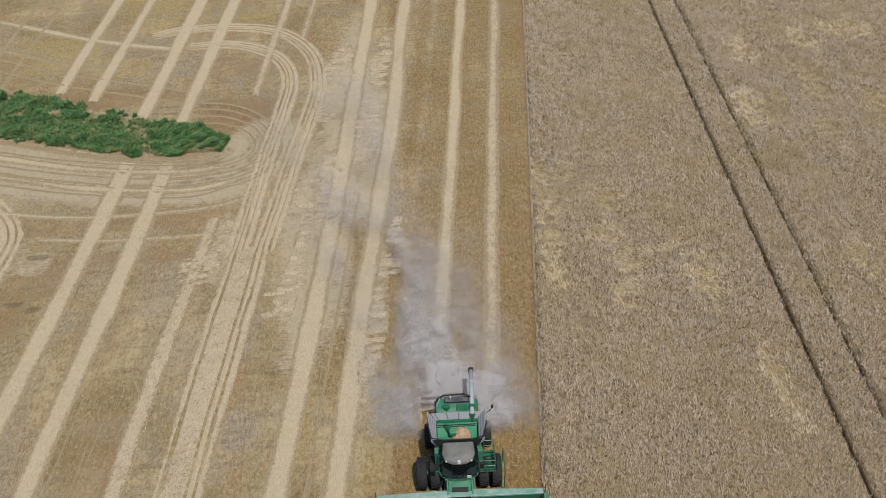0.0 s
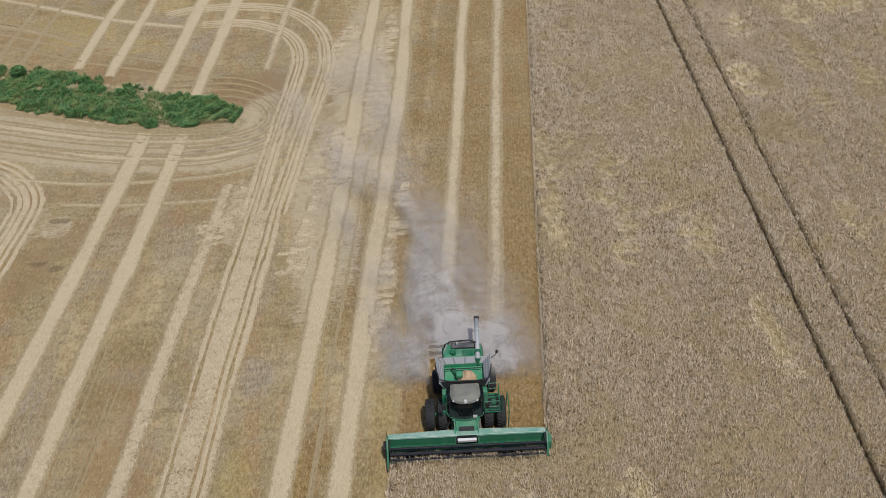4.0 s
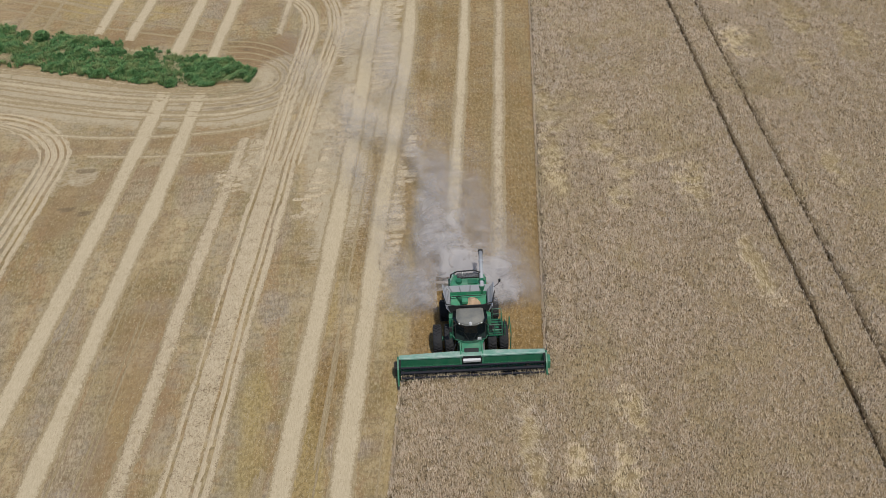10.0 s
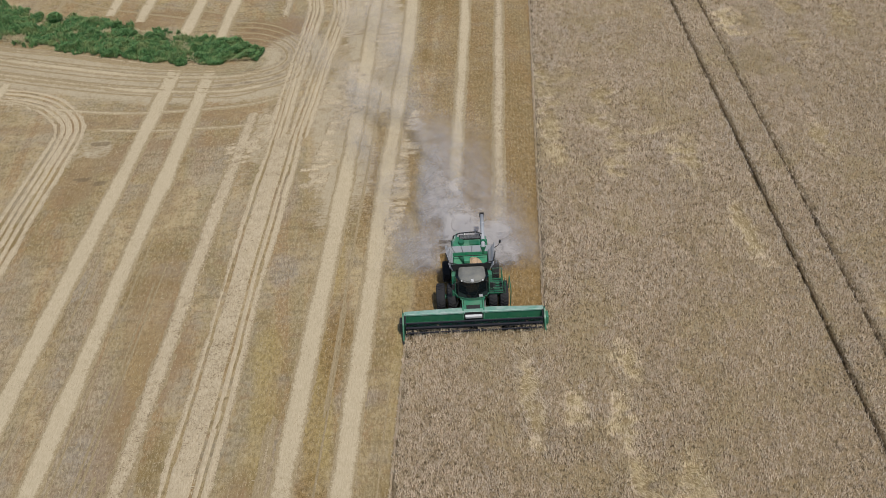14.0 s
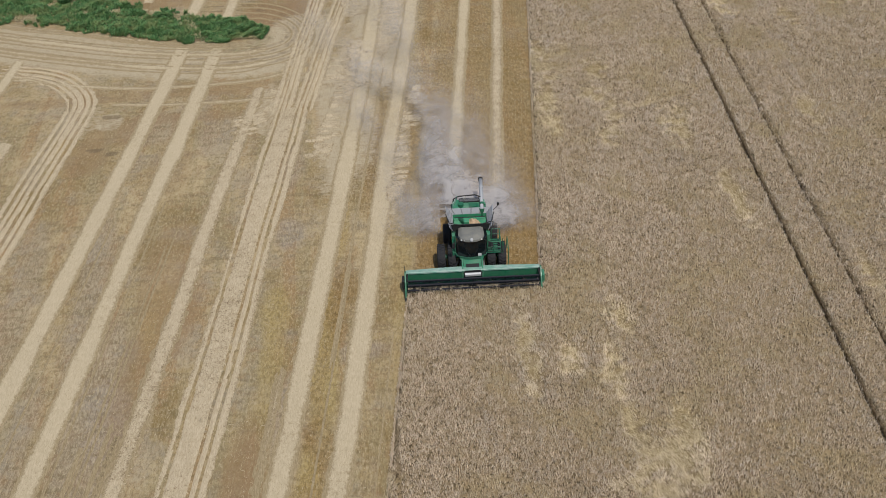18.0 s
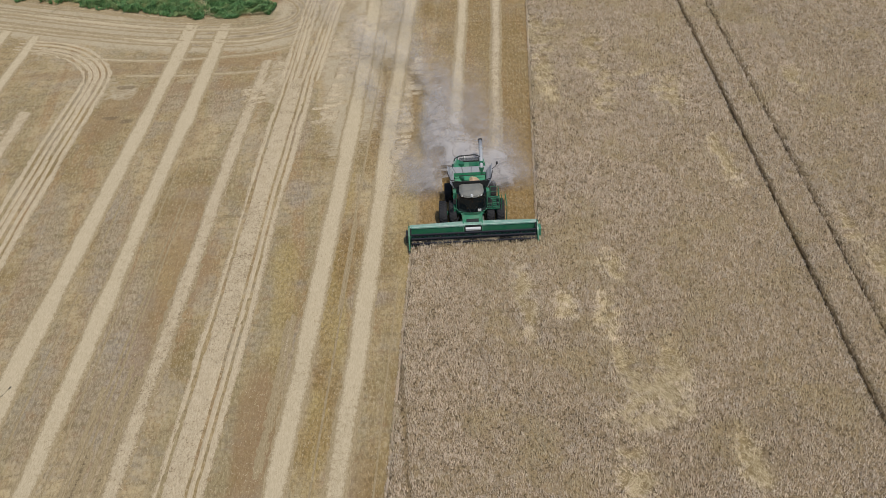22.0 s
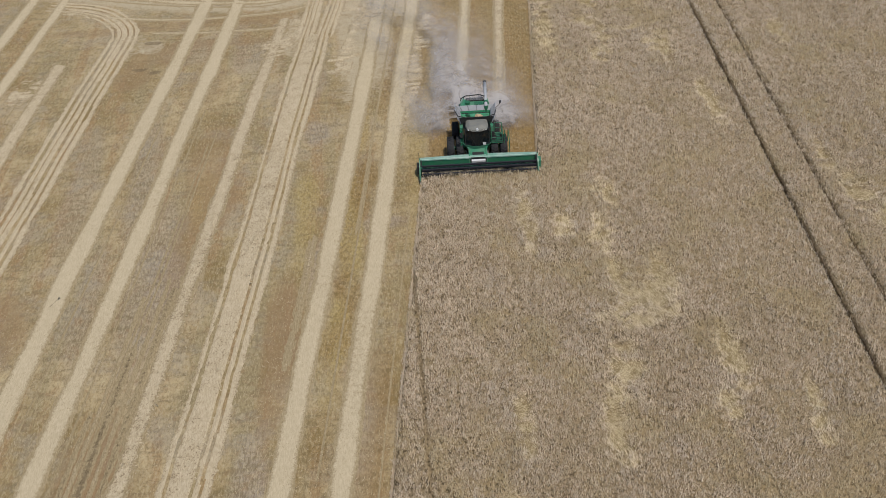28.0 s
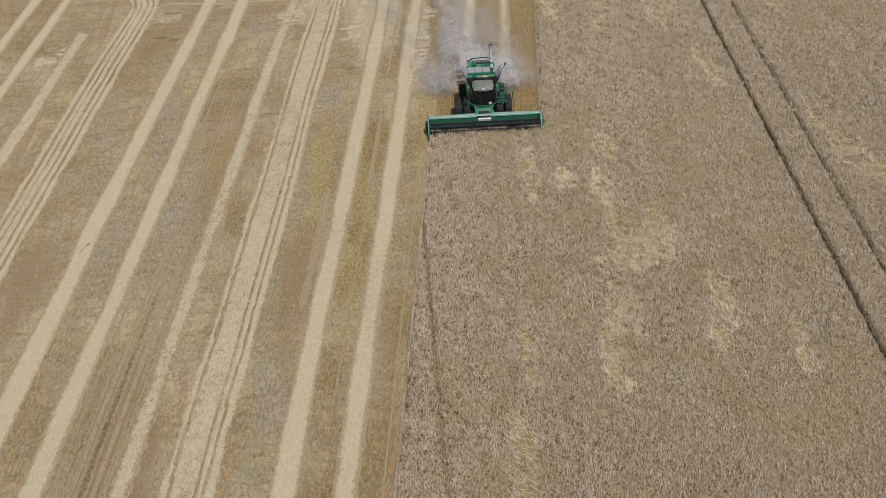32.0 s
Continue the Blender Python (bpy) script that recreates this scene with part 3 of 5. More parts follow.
def lodged(x, y):
    total = np.zeros_like(x)
    for k, (cx, cy, rx, ry) in enumerate(LODGED_FAR + LODGED_NEAR):
        near = (np.abs(x - cx) < 3 * rx + 2) & (np.abs(y - cy) < 2.5 * ry + 2)
        px, py = x[near], y[near]
        soft = np.exp(-0.8 * (((px - cx) / rx) ** 2 + ((py - cy) / ry) ** 2)) * (1.0 + 3.4 * (fbm(px * 1.1, py * 1.7, 31 + k, 5) - 0.52))
        total[near] = np.maximum(total[near], np.clip(1.35 * soft - 0.30, 0, 1))
    return total


def tram_a(y):
    return 25.23 + 0.021 * y


def tram_b(y):
    return 28.3 + 0.018 * y


def thin_line(x, y):
    """A narrow gap where a drill row is missing."""
    return (np.abs(x + 5.85 + 0.01 * (y + 25)) < 0.18) & (y < -14)


def canopy_height(x, y, lod):
    z = 0.50 + 0.26 * (fbm(x * 1.6, y * 1.6, 41) - 0.5) + 0.10 * (vnoise(x * 3.1, y * 3.1, 43) - 0.5)
    z = z * (1 - 0.42 * lod) + 0.16 * lod * (fbm(x * 0.9, y * 2.0, 83, 3) - 0.5)
    u = x - SLOPE * y
    rim = np.where(y > cut_y(x), np.abs(u - EDGE_R), np.abs(u - EDGE_L))
    z = z * (1 - 0.12 * np.clip(1 - rim / 0.5, 0, 1))
    return np.where(thin_line(x, y), 0.12, z)


def canopy(left, right, y0, y1, top=None, open_left=False, open_right=False, step=0.27, lean=0.05):
    """One block of standing wheat between two lines, with its cut faces."""
    cols = max(12, int((right(0.0) - left(0.0)) / step))
    ys = np.linspace(0, 1, int((y1 - y0) / step))[:, None]
    s = np.linspace(0, 1, cols)[None]
    y = y0 + (y1 - y0) * ys + 0 * s
    x = left(y) + (right(y) - left(y)) * s
    if top:
        y = y + (top(x) - y1) * ys
        x = left(y) + (right(y) - left(y)) * s
    jag = 0.09 * (fbm(y * 1.2, x * 0.1, 51) - 0.5)
    x = x + np.where((s == 0) | (s == 1), jag, 0)
    lod = lodged(x, y)
    z = canopy_height(x, y, lod)
    rim = np.zeros(x.shape, bool)
    rim[0], rim[-1], rim[:, 0], rim[:, -1] = True, True, True, True
    if open_left:     # joined to the uncut strip as far as the cutting
        rim[:, 0] = y[:, 0] > cut_y(x[:, 0])
    if open_right:
        rim[1:-1, -1] = False
    z = np.where(rim, -0.02, z)
    dx = np.where(s[0] == 0, -0.03, np.where(s[0] == 1, 0.03, 0))
    co = np.stack([x + dx, y, z], -1).reshape(-1, 3)
    # pull the second ring out to the rim, so that the cut faces stand upright
    c3 = co.reshape(*x.shape, 3)
    c3[:, 1, :2], c3[:, -2, :2] = c3[:, 0, :2] + (lean, 0), c3[:, -1, :2] - (0.05, 0)
    c3[1, :, :2], c3[-2, :, :2] = c3[0, :, :2], c3[-1, :, :2]
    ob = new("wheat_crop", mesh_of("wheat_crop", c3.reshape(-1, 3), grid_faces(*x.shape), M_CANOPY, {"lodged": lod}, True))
    return tagged(ob, "ripe standing wheat with patches beaten flat", "wheat", "standing wheat", "stuff")


M_SOIL = mat_straw("bare_soil", (0.045, 0.033, 0.02), (0.10, 0.074, 0.045), (0.03, 0.022, 0.014), 0.2)
for k, (tram, wide, mat) in enumerate(((tram_a, 0.5, M_SOIL), (tram_b, 0.6, M_SOIL))):
    swath([(tram(v) + 0.02, v) for v in (-130, -60, 0, 60, 160)], wide, 0.03, mat, "dark bare soil in a tramline through the wheat", 160 + k, 0.2, (), "wheel_rut", -0.35)
NEAR_Y, FAR_Y = -50.0, 84.0
EAST = 76.0
canopy(lambda y: EDGE_L + SLOPE * y, lambda y: EDGE_R + 0.02 + SLOPE * y, NEAR_Y, CUT_Y, cut_y, False, True, 0.27, 0.10)
for y0, y1, step in ((NEAR_Y, FAR_Y, 0.27), (-150.0, NEAR_Y + 1.2, 1.1), (FAR_Y, 220.0, 1.1)):
    west = EDGE_L if y0 < NEAR_Y else EDGE_R
    canopy(lambda y: west + SLOPE * y, lambda y: tram_a(y) - 0.19, y0, y1, None, step == 0.27, False, step, 0.10 if step == 0.27 else 0.05)
    canopy(lambda y: tram_a(y) + 0.19, lambda y: tram_b(y) - 0.14, y0, y1, None, False, False, min(step, 0.6))
    canopy(lambda y: tram_b(y) + 0.18, lambda y: EAST + 0 * y, y0, y1, None, False, False, step)
canopy(lambda y: EAST + 0 * y, lambda y: 260.0 + 0 * y, -150.0, 220.0, None, False, False, 2.5)


def ears(x0, x1, y0, y1, per_m2):
    """Leaning heads of wheat, two to a tuft."""
    count = int((x1 - x0) * (y1 - y0) * per_m2)
    x, y = rng.uniform(x0, x1, count), rng.uniform(y0, y1, count)
    u = x - SLOPE * y
    keep = (u > EDGE_L - 0.06) & ((u > EDGE_R - 0.04) | (y < cut_y(x) - 0.05))
    keep &= (np.abs(x - tram_a(y)) > 0.20) & ((np.abs(x - tram_b(y) - 0.1) > 0.34) | (rng.random(count) < 0.28)) & ~thin_line(x, y)
    lod = lodged(x, y)
    keep &= rng.random(count) > 0.75 * lod
    thin = np.clip((x - 13) / 7, 0, 1) * np.clip((29 - x) / 2, 0, 1)     # fewer ears beside the tramlines, put in for the darker shading there
    keep &= rng.random(count) > 0.24 * thin
    keep &= rng.random(count) < np.clip(3.3 * fbm(x * 2.9, y * 2.0, 61, 3) - 0.95, 0.08, 1)
    x, y, lod = x[keep], y[keep], lod[keep]
    z = canopy_height(x, y, lod)
    co, at = [], []
    for k in range(2):
        n = len(x)
        turn = rng.uniform(0, 2 * np.pi, n)
        flow = 0.5 + 1.5 * fbm(x * 0.15, y * 0.15, 71)
        turn = np.where(lod > 0.3, flow * 2 + rng.normal(0, 0.35, n), turn)
        reach = rng.uniform(0.03, 0.12, n) + 0.24 * lod
        rise = rng.uniform(0.12, 0.34, n) * (1 - 0.6 * np.clip(lod, 0, 1))
        w = rng.uniform(0.013, 0.026, n)
        bx, by = x + rng.normal(0, 0.07, n), y + rng.normal(0, 0.07, n)
        px, py = -np.sin(turn) * w, np.cos(turn) * w
        base = z + rng.uniform(-0.04, 0.14, n)
        co += [np.stack([bx + px, by + py, base], 1), np.stack([bx - px, by - py, base], 1),
               np.stack([bx + np.cos(turn) * reach, by + np.sin(turn) * reach, base + rise], 1)]
        at += [lod, lod, lod]
    n = len(x)
    co = np.stack(co, 1).reshape(-1, 3)
    at = np.stack(at, 1).reshape(-1)
    faces = np.arange(len(co)).reshape(-1, 3)
    ob = new("wheat_ears", mesh_of("wheat_ears", co, faces, M_EARS, {"lodged": at}))
    tagged(ob, "bleached tan ears of ripe wheat", "wheat", "standing wheat", "stuff")


ears(-11, 30, -48, 20, 165)
ears(-15, 40, -82, -48, 60)
ears(-2, 34, 20, 82, 130)
ears(30, 60, -20, 82, 92)


def strands():
    """Long stalks that lie flat, flowing together, in the beaten-down patches."""
    out, shade = [], []
    for cx, cy, rx, ry in LODGED_FAR + LODGED_NEAR:
        n = int(16 * rx * ry * 28)
        x, y = rng.uniform(cx - 2 * rx, cx + 2 * rx, n), rng.uniform(cy - 2 * ry, cy + 2 * ry, n)
        lod = lodged(x, y)
        u = x - SLOPE * y
        keep = (rng.random(n) < lod) & (u > EDGE_L + 0.1) & ((u > EDGE_R + 0.1) | (y < cut_y(x) - 0.3))
        x, y, lod = x[keep], y[keep], lod[keep]
        n = len(x)
        turn = 6.0 * fbm(x * 0.28, y * 0.28, 171, 2) - 1.6 + rng.normal(0, 0.22, n)
        ln, w = rng.uniform(0.35, 0.85, n), rng.uniform(0.006, 0.014, n)
        c, d = np.cos(turn), np.sin(turn)
        z = canopy_height(x, y, lod) + rng.uniform(0.05, 0.16, n)
        out.append(np.stack([np.stack([x - d * w, y + c * w, z], 1), np.stack([x + d * w, y - c * w, z], 1),
                             np.stack([x + c * ln, y + d * ln, z + rng.uniform(-0.05, 0.07, n)], 1)], 1))
        shade.append(np.repeat(np.maximum(lod, 0.55), 3))
    co = np.concatenate(out).reshape(-1, 3)
    ob = new("lodged_wheat", mesh_of("lodged_wheat", co, np.arange(len(co)).reshape(-1, 3), M_EARS, {"lodged": np.concatenate(shade)}))
    tagged(ob, "yellow wheat stalks beaten flat and lying together", "wheat", "standing wheat", "stuff")


strands()


def wall_stalks(u0, y0, y1, lean):
    """Upright stalks along a cut face of the wheat."""
    n = int((y1 - y0) * 70)
    y = rng.uniform(y0, y1, n)
    x = u0 + SLOPE * y + lean * rng.uniform(-0.02, 0.12, n)
    z0, z1 = rng.uniform(0, 0.1, n), rng.uniform(0.15, 0.36, n)
    w, t = rng.uniform(0.012, 0.028, n), rng.uniform(0, np.pi, n)
    px, py = np.cos(t) * w, np.sin(t) * w
    tx, ty = x + lean * rng.uniform(-0.05, 0.12, n), y + rng.normal(0, 0.08, n)
    co = np.stack([np.stack([x - px, y - py, z0], 1), np.stack([x + px, y + py, z0], 1), np.stack([tx + px, ty + py, z1], 1), np.stack([tx - px, ty - py, z1], 1)], 1).reshape(-1, 3)
    ob = new("wheat_stalks", mesh_of("wheat_stalks", co, np.arange(len(co)).reshape(-1, 4), M_EARS))
    tagged(ob, "standing wheat stalks along the cut edge", "wheat", "standing wheat", "stuff")


wall_stalks(EDGE_R, -2.0, 84, -1)
wall_stalks(EDGE_L, -48, -2.6, -1)


def straw_lumps(points, width, per_m, name_label):
    """Loose locks of straw that stick up from a rough band."""
    line = smooth_line(points, 0.2)
    n = int(len(line) * 0.2 * per_m)
    i = rng.integers(1, len(line) - 1, n)
    d = line[i] - line[i - 1]
    d /= np.linalg.norm(d, axis=1)[:, None]
    off = rng.uniform(-0.5, 0.5, n) * width
    x, y = line[i, 0] + d[:, 1] * off, line[i, 1] - d[:, 0] * off
    keep = rng.random(n) < 1.6 * fbm(x * 0.8, y * 0.8, 181) - 0.25
    x, y = x[keep], y[keep]
    n = len(x)
    turn, ln, w = rng.uniform(0, 6.28, n), rng.uniform(0.10, 0.26, n), rng.uniform(0.012, 0.036, n)
    c, q = np.cos(turn), np.sin(turn)
    z0, z1 = rng.uniform(0.03, 0.07, n), rng.uniform(0.05, 0.20, n)
    co = np.stack([np.stack([x - q * w, y + c * w, z0], 1), np.stack([x + q * w, y - c * w, z0 + 0.02], 1),
                   np.stack([x + c * ln + q * w, y + q * ln - c * w, z1], 1), np.stack([x + c * ln - q * w, y + q * ln + c * w, z1 - 0.02], 1)], 1).reshape(-1, 3)
    ob = new("straw_lumps", mesh_of("straw_lumps", co, np.arange(len(co)).reshape(-1, 4), M_LOOSE))
    tagged(ob, name_label, "straw", "", "stuff")


LOCKS = "loose locks of straw on a rough band"
straw_lumps(row_line(-21.7, -46, 30), 1.2, 22, LOCKS)
straw_lumps(row_line(-17.65, -46, 30), 1.6, 16, LOCKS)
straw_lumps(row_line(-39.0, -20, 20), 2.6, 16, LOCKS)
straw_lumps(row_line(-44.0, -20, 24), 1.5, 20, LOCKS)
straw_lumps(row_line(2.2, 9, 80), 0.8, 10, LOCKS)
straw_lumps(row_line(-21.9, 49, 80), 1.1, 14, LOCKS)
straw_lumps(LOOP_OUT, 1.3, 9, LOCKS)
straw_lumps(LOOP_IN, 1.3, 9, LOCKS)
straw_lumps(HEADLAND[1:-1], 3.6, 14, LOCKS)

# ---- building parts ----


def part(name, bm, mat, parent=None, label="", smooth=False, m=None):
    """Links a bmesh as one mesh object under a thing or under a part."""
    bmesh.ops.recalc_face_normals(bm, faces=bm.faces)
    me = bpy.data.meshes.new(name)
    bm.to_mesh(me)
    bm.free()
    me.materials.append(mat)
    if smooth:
        me.polygons.foreach_set("use_smooth", [True] * len(me.polygons))
    ob = new(name, me)
    if m is not None:
        ob.matrix_basis = m
    ob.parent = parent
    return tagged(ob, label)


def box(x0, x1, y0, y1, z0, z1, bevel=0.0, bm=None):
    bm = bm or bmesh.new()
    made = bmesh.ops.create_cube(bm, size=1)["verts"]
    bmesh.ops.transform(bm, matrix=Matrix.Translation(((x0 + x1) / 2, (y0 + y1) / 2, (z0 + z1) / 2)) @ Matrix.Diagonal((x1 - x0, y1 - y0, z1 - z0, 1)), verts=made)
    if bevel:
        edges = list({e for v in made for e in v.link_edges})
        bmesh.ops.bevel(bm, geom=edges, offset=bevel, segments=2, profile=0.5, affect="EDGES")
    return bm


def rod(a, b, r, seg=8, bm=None, r2=None):
    """A round bar from a to b."""
    bm = bm or bmesh.new()
    a, b = Vector(a), Vector(b)
    made = bmesh.ops.create_cone(bm, cap_ends=True, segments=seg, radius1=r, radius2=r if r2 is None else r2, depth=(b - a).length)["verts"]
    bmesh.ops.transform(bm, matrix=Matrix.Translation((a + b) / 2) @ (b - a).to_track_quat("Z", "Y").to_matrix().to_4x4(), verts=made)
    return bm


def pipe(points, r, seg=8, bm=None):
    bm = bm or bmesh.new()
    for a, b in zip(points, points[1:]):
        rod(a, b, r, seg, bm)
    return bm


def prism(outline, x0, x1, bevel=0.0, axis="x", bm=None):
    """An outline, given as (y, z) or, along z, as (x, y), drawn out from x0 to x1."""
    bm = bm or bmesh.new()
    def at(p, w):
        return (w, p[0], p[1]) if axis == "x" else (p[0], p[1], w)
    a = [bm.verts.new(at(p, x0)) for p in outline]
    b = [bm.verts.new(at(p, x1)) for p in outline]
    bm.faces.new(a)
    bm.faces.new(b[::-1])
    k = len(outline)
    for i in range(k):
        bm.faces.new((a[i], a[(i + 1) % k], b[(i + 1) % k], b[i]))
    if bevel:
        bmesh.ops.recalc_face_normals(bm, faces=bm.faces)
        bmesh.ops.bevel(bm, geom=list(bm.edges), offset=bevel, segments=2, profile=0.5, affect="EDGES")
    return bm


def panel(corners, thick, bm=None):
    """A flat sheet of that thickness on four corners."""
    bm = bm or bmesh.new()
    c = [Vector(p) for p in corners]
    n = (c[1] - c[0]).cross(c[2] - c[0]).normalized() * thick
    a = [bm.verts.new(p) for p in c]
    b = [bm.verts.new(p + n) for p in c]
    bm.faces.new(a[::-1])
    bm.faces.new(b)
    for i in range(len(c)):
        j = (i + 1) % len(c)
        bm.faces.new((a[i], a[j], b[j], b[i]))
    return bm


def painted(name, colour, dust=0.25, rough=0.4, tint=(0.36, 0.33, 0.26), metal=0.0):
    """Paint with wear and a film of field dust."""
    m = material(name, rough, metal, 0.45)
    n = Net(m)
    o = n.coords()
    film = n.noise(o, 1.6, 5, 0.7)
    grit = n.noise(o, 14.0, 4, 0.7)
    base = n.mix(n.ramp(grit, 0.35, 0.7, 0, 0.25), colour, tuple(c * 0.6 for c in colour))
    base = n.mix(n.math("MULTIPLY", n.ramp(film, 0.3, 0.75), dust * 1.6), base, tint)
    n.colour(base)
    n.rough(n.ramp(film, 0.3, 0.7, rough, min(1, rough + 0.35)))
    n.bump(grit, 0.12, 0.01)
    return m


GREEN = painted("green_paint", (0.008, 0.125, 0.062), 0.07, 0.26)
GREEN_TOP = painted("dusty_green_paint", (0.016, 0.19, 0.105), 0.18, 0.26)
BEAM = painted("dusty_beam_paint", (0.09, 0.30, 0.21), 0.5, 0.3, (0.50, 0.54, 0.50))
GREEN_IN = painted("tank_green", (0.02, 0.25, 0.125), 0.14, 0.3)
GREY = painted("grey_panel", (0.37, 0.39, 0.42), 0.2, 0.4)
RIB = painted("rib_shadow_grey", (0.19, 0.20, 0.22), 0.2, 0.45)
ROOF = painted("grey_roof", (0.125, 0.132, 0.125), 0.3, 0.55)
BLACK = painted("black_steel", (0.009, 0.010, 0.012), 0.03, 0.5)
NAVY = painted("dark_reel_paint", (0.006, 0.008, 0.016), 0.02, 0.6)
STEEL = painted("bright_steel", (0.5, 0.5, 0.49), 0.2, 0.35, metal=0.8)
YELLOW = painted("yellow_paint", (0.62, 0.42, 0.03), 0.2)
RUBBER = painted("tyre_rubber", (0.012, 0.013, 0.017), 0.05, 0.8)
RED = painted("red_lens", (0.45, 0.03, 0.02), 0.1, 0.25)
WHITE = painted("pale_plate", (0.56, 0.57, 0.57), 0.15, 0.4)
LAMP = painted("lamp_lens", (0.75, 0.76, 0.74), 0.05, 0.15)
GRAIN = mat_straw("wheat_grain", (0.42, 0.29, 0.18), (0.56, 0.41, 0.27), (0.3, 0.2, 0.11), 0.0)
GLASS = material("tinted_cab_glass", 0.06, 0, 0.5)
Net(GLASS).colour((0.006, 0.009, 0.010))

# ---- combine harvester ----
combine = new("combine_harvester")
combine.matrix_basis = pose(0.38, 1.66, 0, 0, 0, -2.0)
tagged(combine, "dusty green combine harvester with wide header cutting wheat", "combine harvester")


def lathe(profile, seg, bm=None):
    """Turns an (offset along x, radius) outline round the x axis."""
    bm = bm or bmesh.new()
    rings = []
    for k in range(seg):
        a = 2 * math.pi * k / seg
        rings.append([bm.verts.new((px, r * math.cos(a), r * math.sin(a))) for px, r in profile])
    for k in range(seg):
        p, q = rings[k], rings[(k + 1) % seg]
        for i in range(len(profile)):
            j = (i + 1) % len(profile)
            bm.faces.new((p[i], p[j], q[j], q[i]))
    return bm


def wheel(x, y, radius, width, side):
    """A lugged tyre on a yellow rim."""
    w, r = width / 2, radius
    bm = lathe([(-w, r * 0.58), (-w * 1.05, r * 0.8), (-w * 0.85, r * 0.93), (0, r * 0.955), (w * 0.85, r * 0.93), (w * 1.05, r * 0.8), (w, r * 0.58), (0, r * 0.52)], 36)
    lugs = 22
    for k in range(lugs):
        for s in (-1, 1):
            a = 2 * math.pi * (k + (0.25 if s > 0 else 0.75)) / lugs
            sub = bmesh.new()
            box(0.0, w * 0.95, -0.045, 0.045, r * 0.90, r * 1.0, 0, sub)
            bmesh.ops.transform(sub, matrix=Matrix.Rotation(a, 4, "X") @ Matrix.Rotation(radians(28), 4, "Z") if s > 0 else Matrix.Rotation(a, 4, "X") @ Matrix.Rotation(radians(180 - 28), 4, "Z"), verts=sub.verts)
            me = bpy.data.meshes.new("lug")
            sub.to_mesh(me)
            sub.free()
            bm.from_mesh(me)
            bpy.data.meshes.remove(me)
    tyre = part("tyre", bm, RUBBER, combine, "black lugged tractor tyre", False, pose(x, y, radius))
    rim = lathe([(-w * 0.75, r * 0.30), (-w * 0.8, r * 0.57), (w * 0.8, r * 0.57), (w * 0.75, r * 0.30), (w * 0.2 * side, r * 0.10), (-w * 0.2, r * 0.10)], 28)
    part("rim", rim, YELLOW, tyre, "yellow wheel rim", False)
    hub = rod((-w * 0.5, 0, 0), (w * 0.55 * side + 0.01, 0, 0), r * 0.16, 14)
    part("hub", hub, GREEN, tyre, "green wheel hub")


for x, side in ((-2.32, -1), (-1.50, -1), (1.50, 1), (2.32, 1)):
    wheel(x, -0.5, 1.0, 0.62, side)
for x, side in ((-1.80, -1), (1.86, 1)):
    wheel(x, 2.55, 0.79, 0.62, side)
part("front_axle", rod((-2.4, -0.5, 1.0), (2.4, -0.5, 1.0), 0.16, 12), GREEN, combine)
part("rear_axle", box(-1.7, 1.8, 2.4, 2.7, 0.62, 0.9, 0.03), GREEN, combine)

# body: a lower threshing hull and upper sides
part("hull", prism([(-0.7, 0.95), (-0.9, 1.9), (-0.45, 2.6), (3.6, 2.6), (4.3, 2.1), (4.4, 1.3), (3.6, 0.95), (1.0, 0.62)], -1.02, 1.02, 0.04), GREEN, combine)
for s in (-1, 1):
    part("side_panel", prism([(-0.35, 1.55), (-0.4, 2.75), (1.6, 2.85), (1.7, 1.5)], s * 1.04, s * 1.42, 0.04), GREEN, combine, "green side shield")
    part("rear_side_panel", prism([(1.76, 1.5), (1.68, 2.95), (3.8, 2.8), (4.2, 2.2), (3.9, 1.35)], s * 1.04, s * 1.38, 0.05), GREEN, combine, "green rear side shield")
    part("stripe", box(s * 1.435 - 0.006, s * 1.435 + 0.006, -0.2, 3.5, 2.42, 2.52), YELLOW, combine, "yellow side stripe")
part("straw_chopper", prism([(4.1, 0.9), (4.1, 1.7), (4.7, 1.5), (5.0, 0.95), (4.9, 0.8)], -1.1, 1.1, 0.04), BLACK, combine, "black straw chopper hood")
part("fuel_tank", box(-1.35, -0.5, 1.0, 2.6, 1.1, 1.6, 0.08), BLACK, combine)

# grain tank with raised side panels
T0, T1, TW = -0.35, 1.70, 1.30
zf = 3.35
part("tank_wall", panel([(-TW, T0, 2.6), (TW, T0, 2.6), (TW, T0, zf), (-TW, T0, zf)], 0.05), GREEN, combine)
part("tank_wall", panel([(-TW, T1, 2.6), (TW, T1, 2.6), (TW, T1, zf), (-TW, T1, zf)], -0.05), GREEN_IN, combine)
for s in (-1, 1):
    part("tank_wall", panel([(s * TW, T0 + 0.06, 2.6), (s * TW, T1 - 0.06, 2.6), (s * TW, T1 - 0.06, zf), (s * TW, T0 + 0.06, zf)], 0.05 * s), GREEN_IN, combine)
part("tank_floor", prism([(T0 + 0.08, 3.1), (0.7, 2.9), (T1 - 0.08, 3.12), (T1 - 0.08, 2.55), (T0 + 0.08, 2.55)], -TW + 0.06, TW - 0.06), GREEN_IN, combine)
heap = bmesh.new()
bmesh.ops.create_icosphere(heap, subdivisions=4, radius=1)
for v in heap.verts:
    v.co = Vector((v.co.x * (0.62 - 0.3 * max(0, v.co.z)), v.co.y * 0.5, v.co.z * 0.52)) + Vector((0, 0, 0.10 * noise.noise(v.co * 2.2)))
